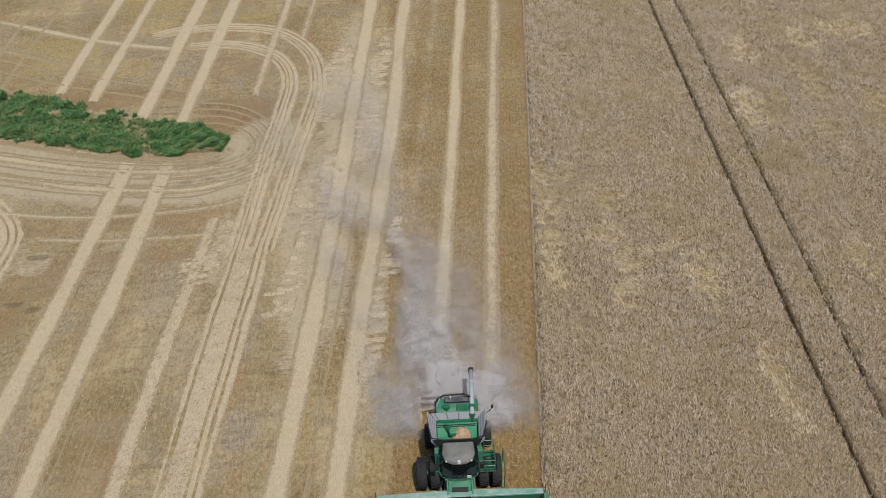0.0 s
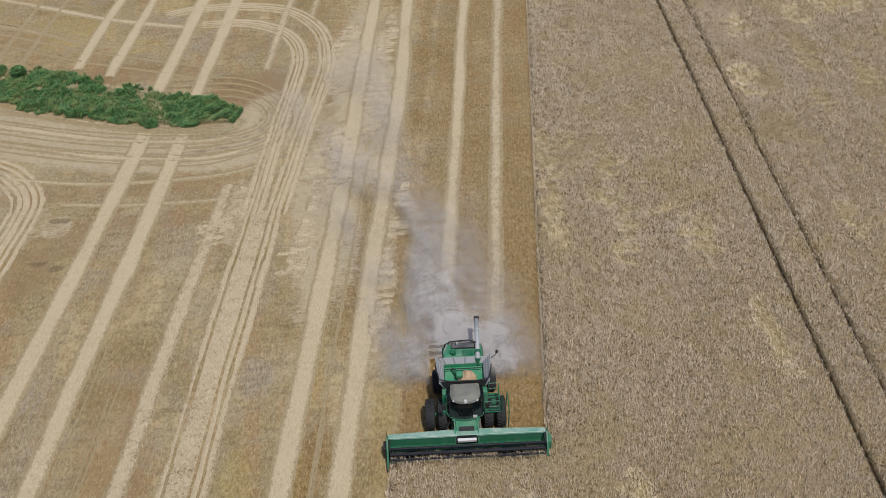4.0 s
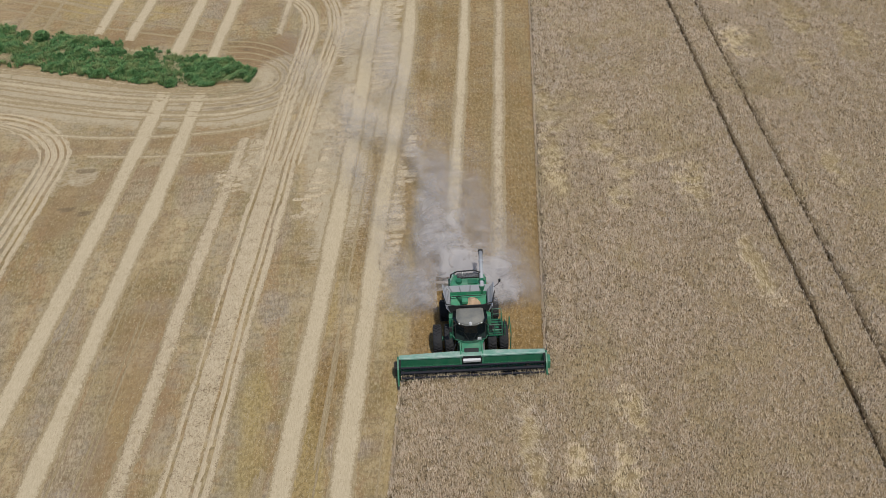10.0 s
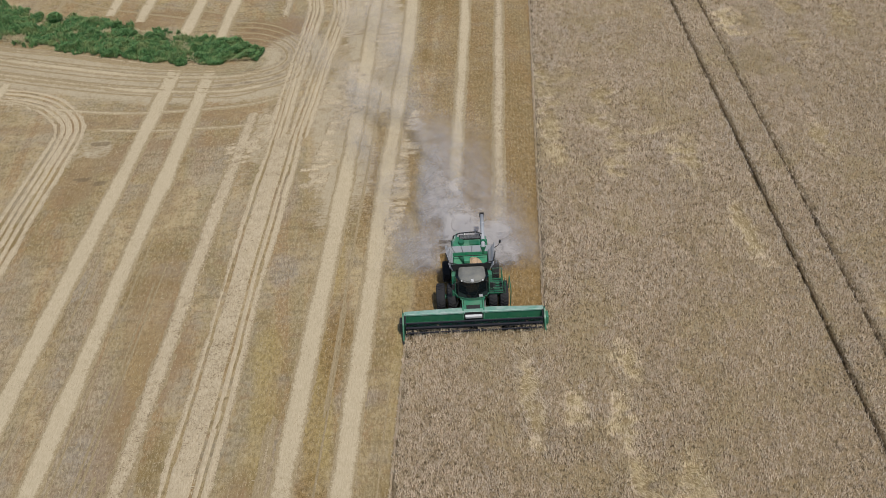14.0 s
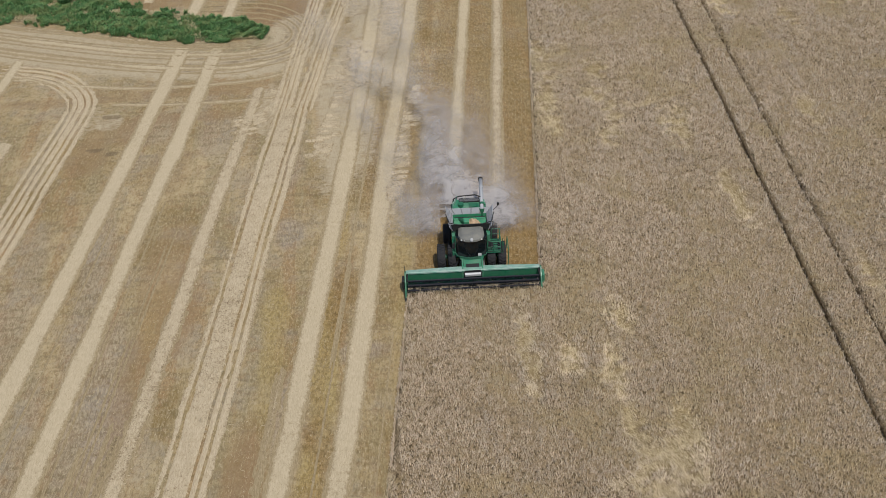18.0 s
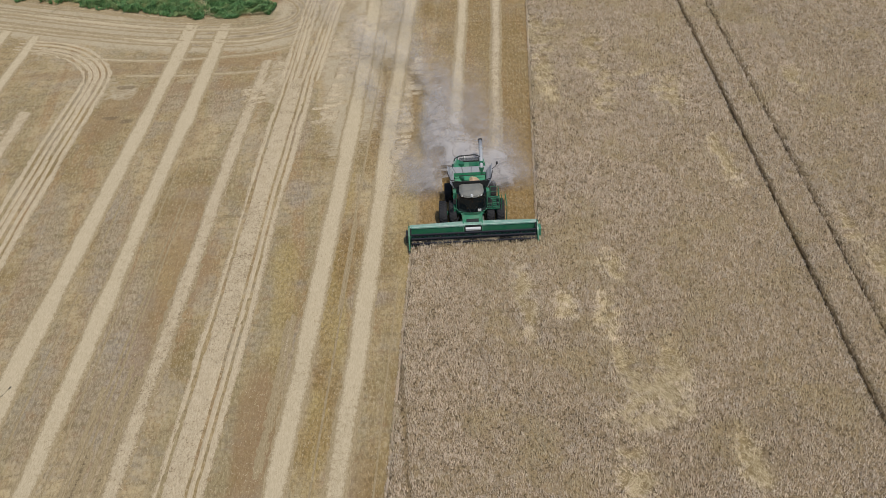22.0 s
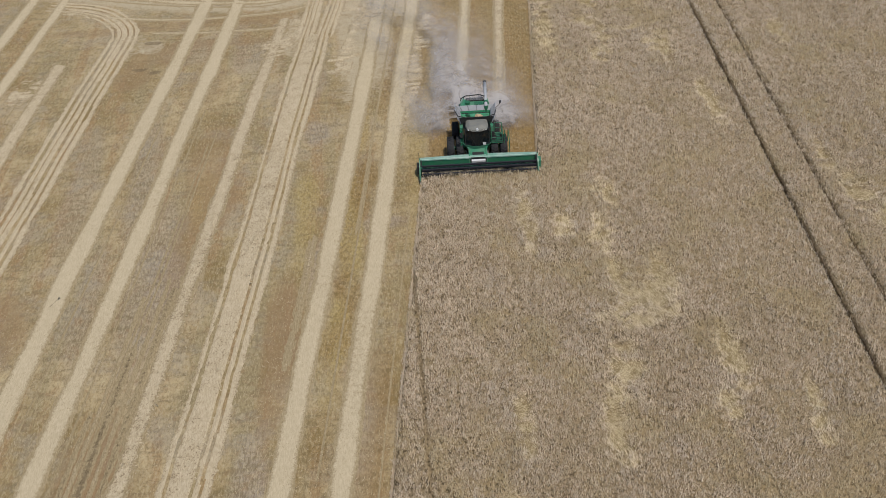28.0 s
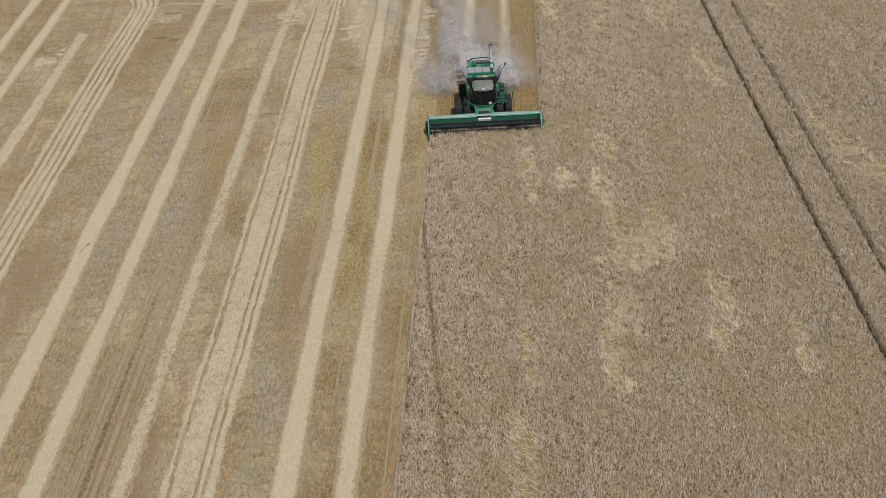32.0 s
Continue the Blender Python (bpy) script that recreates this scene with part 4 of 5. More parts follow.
part("grain_heap", heap, GRAIN, combine, "low heap of reddish wheat grain", True, pose(0.22, 0.72, 3.02))
cross = part("tank_auger", rod((-0.75, T1 - 0.2, 3.05), (-0.28, 0.55, 3.45), 0.15, 14), GREEN, combine, "green sloping loading auger")
part("auger_head", box(-0.5, -0.06, 0.42, 0.8, 3.32, 3.62, 0.06), GREEN_IN, cross)
part("tank_brace", pipe([(-1.2, 1.2, 3.42), (1.2, 1.2, 3.42)], 0.035), BLACK, combine)
part("tank_brace", pipe([(-1.2, 1.75, 3.3), (1.2, 1.75, 3.3)], 0.035), GREEN_TOP, combine)
OUT, TOP = 0.52, 4.12
low = [(-TW, T0, zf), (TW, T0, zf), (TW, T1, zf), (-TW, T1, zf)]
high = [(-TW - 0.28, T0 - 0.06, zf + 0.50), (TW + 0.28, T0 - 0.06, zf + 0.50), (TW + OUT, T1 + 0.12, TOP - 0.02), (-TW - OUT, T1 + 0.12, TOP - 0.02)]
for k, nm in ((1, "side_flap"), (2, "rear_flap"), (3, "side_flap")):
    a, b = low[k], low[(k + 1) % 4]
    c, d = high[(k + 1) % 4], high[k]
    if nm == "rear_flap":     # folded low, behind the tank
        c, d = (-TW - 0.3, T1 + 0.16, zf + 0.46), (TW + 0.3, T1 + 0.16, zf + 0.46)
    flap = part(nm, panel([a, b, c, d], 0.03), GREY, combine, "grey steel grain tank flap")
    n = (Vector(b) - Vector(a)).cross(Vector(d) - Vector(a)).normalized() * -0.012
    for f in (0.2, 0.45, 0.7, 0.93):
        if nm == "side_flap":
            p, q = Vector(a).lerp(Vector(d), f), Vector(b).lerp(Vector(c), f)
        else:
            p, q = Vector(a).lerp(Vector(b), f), Vector(d).lerp(Vector(c), f)
        part("rib", rod(p + n, q + n, 0.032, 6), RIB, flap)
front = part("front_flap", panel([(-TW, T0, zf), (TW, T0, zf), (TW + 0.2, T0 - 0.08, zf + 0.74), (0.6, T0 - 0.1, zf + 0.66), (-0.6, T0 - 0.1, zf + 0.66), (-TW - 0.2, T0 - 0.08, zf + 0.74)], 0.03), BLACK, combine, "black front tank flap")
part("seal", pipe([(-TW - OUT, T1 * 0.6, TOP - 0.2), (-TW - 0.3, T0 - 0.06, zf + 0.88), (-TW * 0.7, T0 - 0.12, zf + 0.72), (TW * 0.7, T0 - 0.12, zf + 0.72), (TW + 0.3, T0 - 0.06, zf + 0.88), (TW + OUT, T1 * 0.6, TOP - 0.2)], 0.04), BLACK, front)

for s in (-1, 1):
    part("shoulder_panel", box(min(s * 1.02, s * 1.46), max(s * 1.02, s * 1.46), -0.82, -0.38, 2.2, 3.3, 0.05), GREEN_TOP, combine, "green upright panel beside the cab")

# engine deck behind the tank
part("engine_deck", prism([(1.95, 2.6), (1.95, 3.45), (2.4, 3.62), (3.2, 3.62), (3.8, 2.95), (3.75, 2.55)], -1.25, 1.25, 0.06), GREEN_TOP, combine, "green engine hood")
part("air_intake", rod((-0.62, 2.45, 3.55), (-0.62, 2.45, 3.82), 0.22, 18), GREEN, combine)
screen = part("radiator_screen", box(-0.75, 0.85, 2.78, 3.25, 3.60, 3.74, 0.03), BLACK, combine, "black radiator screen")
for k in range(5):
    part("screen_bar", box(-0.70, 0.80, 2.83 + 0.085 * k, 2.855 + 0.085 * k, 3.74, 3.755), RIB, screen)
part("service_hatch", box(0.0, 0.72, 2.2, 2.66, 3.56, 3.68, 0.04), GREEN, combine, "dark green service hatch")
part("corner_panel", panel([(-1.28, 2.35, 2.9), (-0.92, 3.3, 2.9), (-0.92, 3.3, 3.95), (-1.28, 2.35, 3.85)], 0.04), BEAM, combine, "pale dusty green corner panel")
part("corner_panel", panel([(1.28, 2.35, 2.9), (1.02, 3.3, 2.9), (1.02, 3.3, 3.8), (1.28, 2.35, 3.7)], -0.04), GREEN_IN, combine)
part("exhaust", pipe([(-0.35, 3.0, 3.4), (-0.35, 3.0, 3.9), (-0.35, 3.15, 4.05)], 0.07, 12), STEEL, combine, "steel exhaust pipe")
bar = [(-1.2, 2.95, 3.4), (-1.18, 3.0, 3.85), (-0.75, 3.1, 4.03), (0.5, 3.1, 4.1), (0.95, 3.0, 3.95), (1.0, 2.95, 3.4)]
part("rear_rail", pipe(bar, 0.05, 10), BLACK, combine, "black rear guard rail")

# unloading auger, folded back
aug = part("unloading_auger", rod((0.98, 1.75, 3.72), (1.07, 5.15, 4.10), 0.145, 18), GREY, combine, "long grey unloading auger folded back", True)
part("spout", prism([(5.05, 3.88), (5.05, 4.30), (5.2, 4.28), (5.36, 3.85), (5.2, 3.78)], 0.90, 1.24, 0.05), BLACK, aug, "black rubber auger spout")
part("collar", rod((1.0, 2.2, 3.77), (1.004, 2.4, 3.793), 0.19, 18), GREEN, aug)
part("collar", rod((1.048, 4.05, 3.98), (1.053, 4.2, 3.997), 0.175, 18), GREY, aug)
part("elbow", rod((0.97, 1.9, 2.9), (0.98, 1.9, 3.75), 0.22, 18), GREEN, aug)
part("camera_arm", pipe([(1.38, 2.2, 2.8), (2.15, 2.2, 3.5), (2.25, 2.2, 3.75)], 0.025), BLACK, combine)
part("beacon", rod((2.25, 2.2, 3.74), (2.25, 2.2, 3.92), 0.08, 12), BLACK, combine, "dark beacon lamp on an arm")

# cab
CX = -0.02


def cab_outline(grow, front_y):
    return [(1.1 * px, py) for px, py in ((-1.06 - grow, -0.45), (-1.12 - grow, -1.25), (-0.95 - grow, front_y + 0.26), (-0.42, front_y + 0.04), (0, front_y),
            (0.42, front_y + 0.04), (0.95 + grow, front_y + 0.26), (1.12 + grow, -1.25), (1.06 + grow, -0.45))]


def loft(lower, upper, z0, z1, bm=None):
    bm = bm or bmesh.new()
    a = [bm.verts.new((x, y, z0)) for x, y in lower]
    b = [bm.verts.new((x, y, z1)) for x, y in upper]
    bm.faces.new(a[::-1])
    bm.faces.new(b)
    for i in range(len(a)):
        j = (i + 1) % len(a)
        bm.faces.new((a[i], a[j], b[j], b[i]))
    return bm


cab = part("cab", loft(cab_outline(-0.10, -1.80), cab_outline(0.04, -1.95), 1.72, 2.06), GREEN_TOP, combine, "green cab base")
part("windscreen", loft(cab_outline(0.0, -1.93), cab_outline(-0.03, -1.80), 2.065, 3.56), GLASS, cab, "dark tinted curved cab glass")
for s in (-1, 1):
    part("pillar", rod((s * 1.22, -1.25, 2.0), (s * 1.19, -1.25, 3.57), 0.045, 8), GREEN, cab)
    part("pillar", rod((s * 1.05, -1.67, 2.0), (s * 1.01, -1.54, 3.57), 0.03, 8), BLACK, cab)
    part("wiper" if s > 0 else "handrail", rod((s * 0.1, -1.94, 2.1), (s * 0.5, -1.86, 2.9), 0.015, 6), BLACK, cab)
roof_bm = loft([(x * 0.83, y) for x, y in cab_outline(-0.04, -1.98)], [(x * 0.81, y) for x, y in cab_outline(-0.03, -1.95)], 3.57, 3.72)
roof = part("cab_roof", roof_bm, ROOF, cab, "dusty grey domed cab roof")
dome = loft([(x * 0.83, y) for x, y in cab_outline(-0.06, -1.92)], [(x * 0.61, -0.75 + (y + 0.75) * 0.74) for x, y in cab_outline(-0.06, -1.86)], 3.722, 3.90)
bmesh.ops.bevel(dome, geom=[e for e in dome.edges if all(v.co.z > 3.85 for v in e.verts)], offset=0.08, segments=3, profile=0.5, affect="EDGES")
part("roof_dome", dome, ROOF, roof)
for k, x in enumerate((-0.75, -0.5, 0.5, 0.75)):
    part("work_lamp", rod((x, -1.82 + 0.3 * abs(x), 3.64), (x, -2.0 + 0.3 * abs(x), 3.62), 0.06, 12), LAMP, roof, "clear round work lamp")
part("gps_dome", rod((0, -1.92, 3.7), (0, -1.92, 3.84), 0.12, 16, None, 0.09), WHITE, roof, "pale receiver dome")
part("badge", box(0.46, 0.72, -1.90, -1.86, 2.14, 2.36), WHITE, cab, "pale plate behind the glass")
for s in (-1, 1):
    arm = part("mirror_arm", pipe([(s * 0.9, -1.6, 3.5), (s * 1.36, -1.85, 3.4)], 0.025), BLACK, cab)
    part("mirror", box(s * 1.36 - 0.12, s * 1.36 + 0.12, -1.89, -1.82, 2.95, 3.42, 0.02), BLACK, arm, "black wing mirror")
part("cab_floor_box", box(-0.72, 0.72, -1.7, -0.7, 1.3, 1.72, 0.05), GREEN, combine)

# platform, rails and ladder beside the cab
plat = part("platform", box(1.18, 2.25, -1.75, -0.15, 1.84, 1.90), GREEN, combine, "green side platform with rails", False, pose(0, 0.45, 0))
for k in range(6):
    part("grating_bar", box(1.02, 2.2, -1.68 + 0.26 * k, -1.62 + 0.26 * k, 1.90, 1.925), BLACK, plat)
posts = [(1.05, -1.72), (1.65, -1.72), (2.22, -1.72), (2.22, -0.95), (2.22, -0.18), (1.6, -0.18)]
for x, y in posts:
    part("rail_post", rod((x, y, 1.9), (x, y, 2.9), 0.025, 6), GREEN, plat)
for z in (2.4, 2.9):
    part("hand_rail", pipe([(x, y, z) for x, y in posts], 0.025, 6), GREEN, plat)
ladder = part("ladder", pipe([(2.32, -1.6, 0.45), (2.42, -1.6, 2.7)], 0.03), GREEN, plat, "green access ladder")
part("rail", pipe([(2.32, -1.05, 0.45), (2.42, -1.05, 2.7)], 0.03), GREEN, ladder)
for k in range(5):
    part("step", box(2.26, 2.48, -1.6, -1.05, 0.55 + 0.3 * k, 0.59 + 0.3 * k), BLACK, ladder)
part("ladder_guard", pipe([(2.75, -1.9, 0.5), (2.8, -1.9, 2.1), (2.8, -0.2, 2.1), (2.75, -0.2, 0.9)], 0.035), GREEN, plat)
part("toolbox", box(1.1, 1.5, -0.14, 0.25, 1.95, 2.45, 0.03), GREEN, combine)
part("battery_box", box(-1.45, -1.0, -1.2, -0.45, 1.5, 2.0, 0.03), GREEN, combine)

# feeder house
feeder = part("feeder_house", prism([(-0.6, 1.35), (-0.75, 1.95), (-2.75, 1.42), (-2.85, 0.55)], -0.68, 0.68, 0.03), GREEN_TOP, combine, "green sloping feeder house")
for s in (-1, 1):
    part("feeder_side", prism([(-0.9, 1.15), (-0.95, 1.95), (-2.8, 1.5), (-2.9, 0.5)], s * 0.70, s * 0.80), GREEN_TOP, feeder)
    part("lift_cylinder", rod((s * 0.9, -0.5, 0.9), (s * 0.9, -2.6, 0.75), 0.07, 10), STEEL, feeder, "steel lift cylinder")
part("cross_beam", box(-0.9, 0.9, -1.75, -1.55, 1.72, 1.86, 0.02), GREEN_TOP, feeder)
# Black plates laid on the sloping top stand in for the shade of hollows.
part("recess_shade", prism([(-0.98, 1.84), (-0.98, 1.925), (-1.5, 1.79), (-1.5, 1.70)], -0.6, 0.6), BLACK, feeder, "black plate painting the shaded gap under the cab")
part("recess_shade", prism([(-2.15, 1.55), (-2.15, 1.61), (-2.45, 1.535), (-2.45, 1.47)], -0.5, 0.5), BLACK, feeder, "black plate painting a shaded slot in the feeder house")
part("drive_shaft", rod((-1.0, -1.2, 1.25), (-1.6, -2.7, 1.0), 0.05, 8), BLACK, feeder)

# header: back sheet, top beam, table, knife, reel
HW = 5.02
header = part("header", prism([(-2.95, 0.35), (-2.95, 1.45), (-3.02, 1.45), (-3.06, 0.75), (-3.35, 0.30), (-4.05, 0.22), (-4.05, 0.17), (-3.2, 0.2)], -HW, HW), GREEN, combine, "green grain header with reel and knife")
beam = bmesh.new()
xs = (-HW, -1.5, 1.5, HW)
deep = (0.40, 0.58, 0.58, 0.40)
ring = []
for x, d in zip(xs, deep):
    ring.append([beam.verts.new((x, y, z)) for y, z in ((-3.10, 1.38), (-3.10, 1.50), (-3.06, 1.53), (-3.06 + d, 1.47), (-3.06 + d, 1.36))])
for p, q in zip(ring, ring[1:]):
    for i in range(5):
        beam.faces.new((p[i], p[(i + 1) % 5], q[(i + 1) % 5], q[i]))
beam.faces.new(ring[0])
beam.faces.new(ring[-1][::-1])
part("top_beam", beam, BEAM, header, "pale dusty green top beam")
part("decal", box(-0.62, 0.62, -3.125, -3.105, 1.36, 1.50), BLACK, header)
part("opening_rim", box(-0.72, 0.72, -3.14, -3.09, 0.62, 1.34), BLACK, header, "dark feeder opening")
part("reel_guard", prism([(-3.20, 1.18), (-3.24, 1.36), (-3.42, 1.30), (-3.40, 1.12)], -0.6, 0.6), WHITE, header, "bright pale guard plate")
part("table_auger", rod((-HW + 0.1, -3.38, 0.62), (HW - 0.1, -3.38, 0.62), 0.22, 20), GREEN_TOP, header, "green table auger")
for s in (-1, 1):
    bm = bmesh.new()
    turns, steps = 9, 18
    last = None
    for k in range(turns * steps + 1):
        a = 2 * math.pi * k / steps * s
        x = s * (HW - 0.15 - (HW - 0.9) * k / (turns * steps))
        p = bm.verts.new((x, -3.38 + 0.22 * math.cos(a), 0.62 + 0.22 * math.sin(a)))
        q = bm.verts.new((x, -3.38 + 0.33 * math.cos(a), 0.62 + 0.33 * math.sin(a)))
        if last:
            bm.faces.new((last[0], last[1], q, p))
        last = (p, q)
    part("auger_flight", bm, GREEN, header, "green auger flight")
# Belt added over the table; its black also holds the reel's shade.
part("draper_shade", prism([(-3.5, 0.30), (-3.5, 0.34), (-4.02, 0.26), (-4.02, 0.23)], -HW + 0.06, HW - 0.06), BLACK, header, "black draper belt that also paints the shade under the reel")
part("knife_bar", box(-HW, HW, -4.18, -4.04, 0.15, 0.20), STEEL, header)
fingers = bmesh.new()
for k in range(132):
    x = -HW + 0.04 + k * (2 * HW - 0.08) / 131
    rod((x, -4.16, 0.17), (x, -4.30, 0.16), 0.016, 4, fingers, 0.003)
part("knife_guards", fingers, BLACK, header, "row of pointed knife guards")
RY, RZ, RR = -4.04, 0.92, 0.43
reel = part("reel_shaft", rod((-HW + 0.12, RY, RZ), (HW - 0.12, RY, RZ), 0.12, 14), NAVY, header, "dark reel with bats and tines")
# under the header, the reel's pieces are its sub-parts
for k in range(6):
    a = radians(60 * k + 18)
    y, z = RY + RR * math.cos(a), RZ + RR * math.sin(a)
    bm = rod((-HW + 0.14, y, z), (HW - 0.14, y, z), 0.07, 8)
    for j in range(90):
        x = -HW + 0.22 + j * (2 * HW - 0.44) / 89
        rod((x, y, z), (x, y + 0.05, z - 0.24), 0.015, 4, bm)
    part("reel_bat", bm, NAVY, header, "reel bat with spring tines")
for x in np.linspace(-HW + 0.14, HW - 0.14, 9):
    bm = bmesh.new()
    for k in range(6):
        a, b = radians(60 * k + 18), radians(60 * k + 78)
        rod((x, RY, RZ), (x, RY + RR * math.cos(a), RZ + RR * math.sin(a)), 0.022, 6, bm)
        rod((x, RY + RR * math.cos(a), RZ + RR * math.sin(a)), (x, RY + RR * math.cos(b), RZ + RR * math.sin(b)), 0.018, 6, bm)
    part("reel_spider", bm, NAVY, header)
for s in (-1, 1):
    end = prism([(-2.85, 0.25), (-2.85, 1.55), (-3.2, 1.62), (-3.9, 1.15), (-4.4, 0.7), (-4.75, 0.25), (-4.2, 0.14)], s * (HW + 0.005), s * (HW + 0.13), 0.015)
    part("end_sheet", end, GREEN, header, "green header end sheet")
    part("divider", prism([(-4.35, 0.18), (-4.35, 0.55), (-4.8, 0.22), (-5.0, 0.12)], s * (HW + 0.01), s * (HW + 0.16), 0.02), BLACK, header, "pointed crop divider")
    part("drive_cover", box(min(s * (HW + 0.14), s * (HW + 0.34)), max(s * (HW + 0.14), s * (HW + 0.34)), -3.75, -2.95, 0.35, 1.2, 0.05), BLACK if s < 0 else GREEN_TOP, header)
    part("reel_arm", box(s * (HW - 0.08) - 0.05, s * (HW - 0.08) + 0.05, -4.0, -2.95, 1.32, 1.44, 0.015), BLACK, header, "black reel lift arm")
    part("brace", rod((s * (HW - 0.1), -3.05, 1.5), (s * (HW - 0.95), -3.0, 1.42), 0.035, 8), BLACK, header)
    part("marker_rod", rod((s * (HW + 0.1), -2.95, 1.5), (s * (HW + 0.1), -2.9, 2.1), 0.02, 6), BLACK, header)

place = combine.matrix_basis
cut = np.stack(np.meshgrid(np.arange(-4.9, 4.9, 0.07), np.arange(-3.46, -3.0, 0.06)), -1)
cz = 0.40 + 0.42 * fbm(cut[..., 0] * 1.6, cut[..., 1] * 3, 301) - 0.25 * np.clip((-3.3 - cut[..., 1]) / 0.5, 0, 1) + 0.06 * vnoise(cut[..., 0] * 9, cut[..., 1] * 9, 303)
cut = np.concatenate([cut, cz[..., None]], -1)
crop = new("cut_wheat", mesh_of("cut_wheat", cut.reshape(-1, 3), grid_faces(*cz.shape), M_LOOSE, None, True))
crop.matrix_basis = place
tagged(crop, "cut wheat lying on the header table", "wheat", "", "stuff")
n = 750
bx, by = rng.uniform(-4.9, 4.9, n), rng.normal(-3.75, 0.13, n)
hang = np.clip(2.4 * fbm(bx * 0.9, by * 0 + 2, 307) - 0.55, 0, 1)
held = rng.random(n) < hang + 0.15
bx, by = bx[held], by[held]
n = len(bx)
bz = rng.uniform(0.55, 1.05, n)
turn, ln, w = rng.normal(-1.5, 0.5, n), rng.uniform(0.15, 0.45, n), rng.uniform(0.008, 0.02, n)
c, s = np.cos(turn), np.sin(turn)
straws = np.stack([np.stack([bx - s * w, by + c * w, bz], 1), np.stack([bx + s * w, by - c * w, bz], 1), np.stack([bx + c * ln, by + s * ln * 0.8, bz - 0.5 * ln], 1)], 1).reshape(-1, 3)
hung = new("hanging_straw", mesh_of("hanging_straw", straws, np.arange(len(straws)).reshape(-1, 3), M_LOOSE))
hung.matrix_basis = place
tagged(hung, "wheat stalks caught on the turning reel", "wheat", "", "stuff")
header.matrix_basis = Matrix.Translation((0, 0.28, 0.02)) @ Matrix.Translation((0, -2.95, 0)) @ Matrix.Diagonal((1, 0.84, 1, 1)) @ Matrix.Translation((0, 2.95, 0))

# ---- weedy strip left uncut ----
STRIP = [(-66, 60.5), (-52, 53.9), (-45.5, 50.8), (-38.9, 48.4), (-32.5, 45.6), (-26.4, 43.4), (-21.7, 42.1), (-18.5, 41.1)]
STRIP_HALF = (4.0, 4.2, 4.1, 3.8, 3.5, 3.2, 2.4, 1.1)


def strip_sample(count, spread=1.0):
    """Places in the weedy strip, and how far across it (-1 to 1)."""
    t = rng.uniform(0, len(STRIP) - 1.001, count)
    i = t.astype(int)
    f = (t - i)[:, None]
    p = np.array(STRIP)
    base = p[i] * (1 - f) + p[i + 1] * f
    w = np.interp(t, range(len(STRIP)), STRIP_HALF)
    a = rng.uniform(-1, 1, count) * spread
    d = p[i + 1] - p[i]
    d /= np.linalg.norm(d, axis=1)[:, None]
    return base + np.stack([-d[:, 1], d[:, 0]], 1) * (a * w)[:, None], a


def blades(x, y, z, height, reach, width, per):
    """Leaves of two triangles each that arch out of a tuft."""
    co, n = [], len(x)
    for k in range(per):
        turn = rng.uniform(0, 2 * np.pi, n)
        h = height * rng.uniform(0.5, 1.1, n)
        r = reach * rng.uniform(0.3, 1.1, n)
        w = width * rng.uniform(0.6, 1.3, n)
        c, s = np.cos(turn), np.sin(turn)
        bx, by = x + c * r * 0.15, y + s * r * 0.15
        low_ = np.stack([bx, by, z + h * 0.15], 1)
        l = np.stack([bx + c * r * 0.6 - s * w, by + s * r * 0.6 + c * w, z + h * 0.85], 1)
        q = np.stack([bx + c * r * 0.6 + s * w, by + s * r * 0.6 - c * w, z + h * 0.85], 1)
        tip = np.stack([bx + c * r * 1.1, by + s * r * 1.1, z + h * 0.9], 1)
        co.append(np.stack([low_, q, tip, l], 1))
    return np.concatenate(co).reshape(-1, 3)


for k, off in enumerate((0.15, 0.75)):
    rim = [(a - 0.35, b - h - off) for (a, b), h in zip(STRIP, (4.2, 4.4, 4.2, 3.9, 3.6, 3.2, 2.5, 1.4))]
    swath(rim, 0.8 - 0.2 * k, 0.06, M_ROUGH, "pale straw fringe along the weedy strip", 110 + k, 0.8, (), "straw_swath", 0.05)
pts, across = strip_sample(17000, 1.1)
cover = fbm(pts[:, 0] * 0.35, pts[:, 1] * 0.35, 91) + 0.10 * np.cos(across * 2.2)
gap = (np.abs(pts[:, 0] + 26.6 + 0.5 * (pts[:, 1] - 43)) < 0.9) & (rng.random(len(pts)) < 0.6)
lush = (cover > 0.40) & ~gap & (np.abs(across) < 0.62 + 0.7 * fbm(pts[:, 0] * 0.7, pts[:, 1] * 0.7, 93))
g = pts[lush]
tall = 0.25 + 1.25 * np.clip(fbm(g[:, 0] * 0.9, g[:, 1] * 0.9, 95, 3) - 0.3, 0, 1) * rng.uniform(0.5, 1.2, len(g))
co = blades(g[:, 0], g[:, 1], 0 * tall, tall, 0.15 + 0.15 * tall, 0.028, 11)
weeds = new("weed_strip", mesh_of("weed_strip", co, np.arange(len(co)).reshape(-1, 4), M_WEED))
tagged(weeds, "dense green weeds left standing in the stubble", "weeds", "", "stuff")
d = pts[~lush & (np.abs(across) < 0.75)]
co = blades(d[:, 0], d[:, 1], np.zeros(len(d)), np.full(len(d), 0.3), 0.36, 0.022, 5)
fringe, across = strip_sample(800, 1.0)
fringe = fringe + np.array([0.25, -1.0]) * (np.interp(fringe[:, 0], (-66, -24, -18), (3.9, 3.2, 1.6)) * rng.uniform(0.85, 1.12, 800))[:, None] * 0.98
fringe = fringe[np.abs(across) < 0.12 * 8]
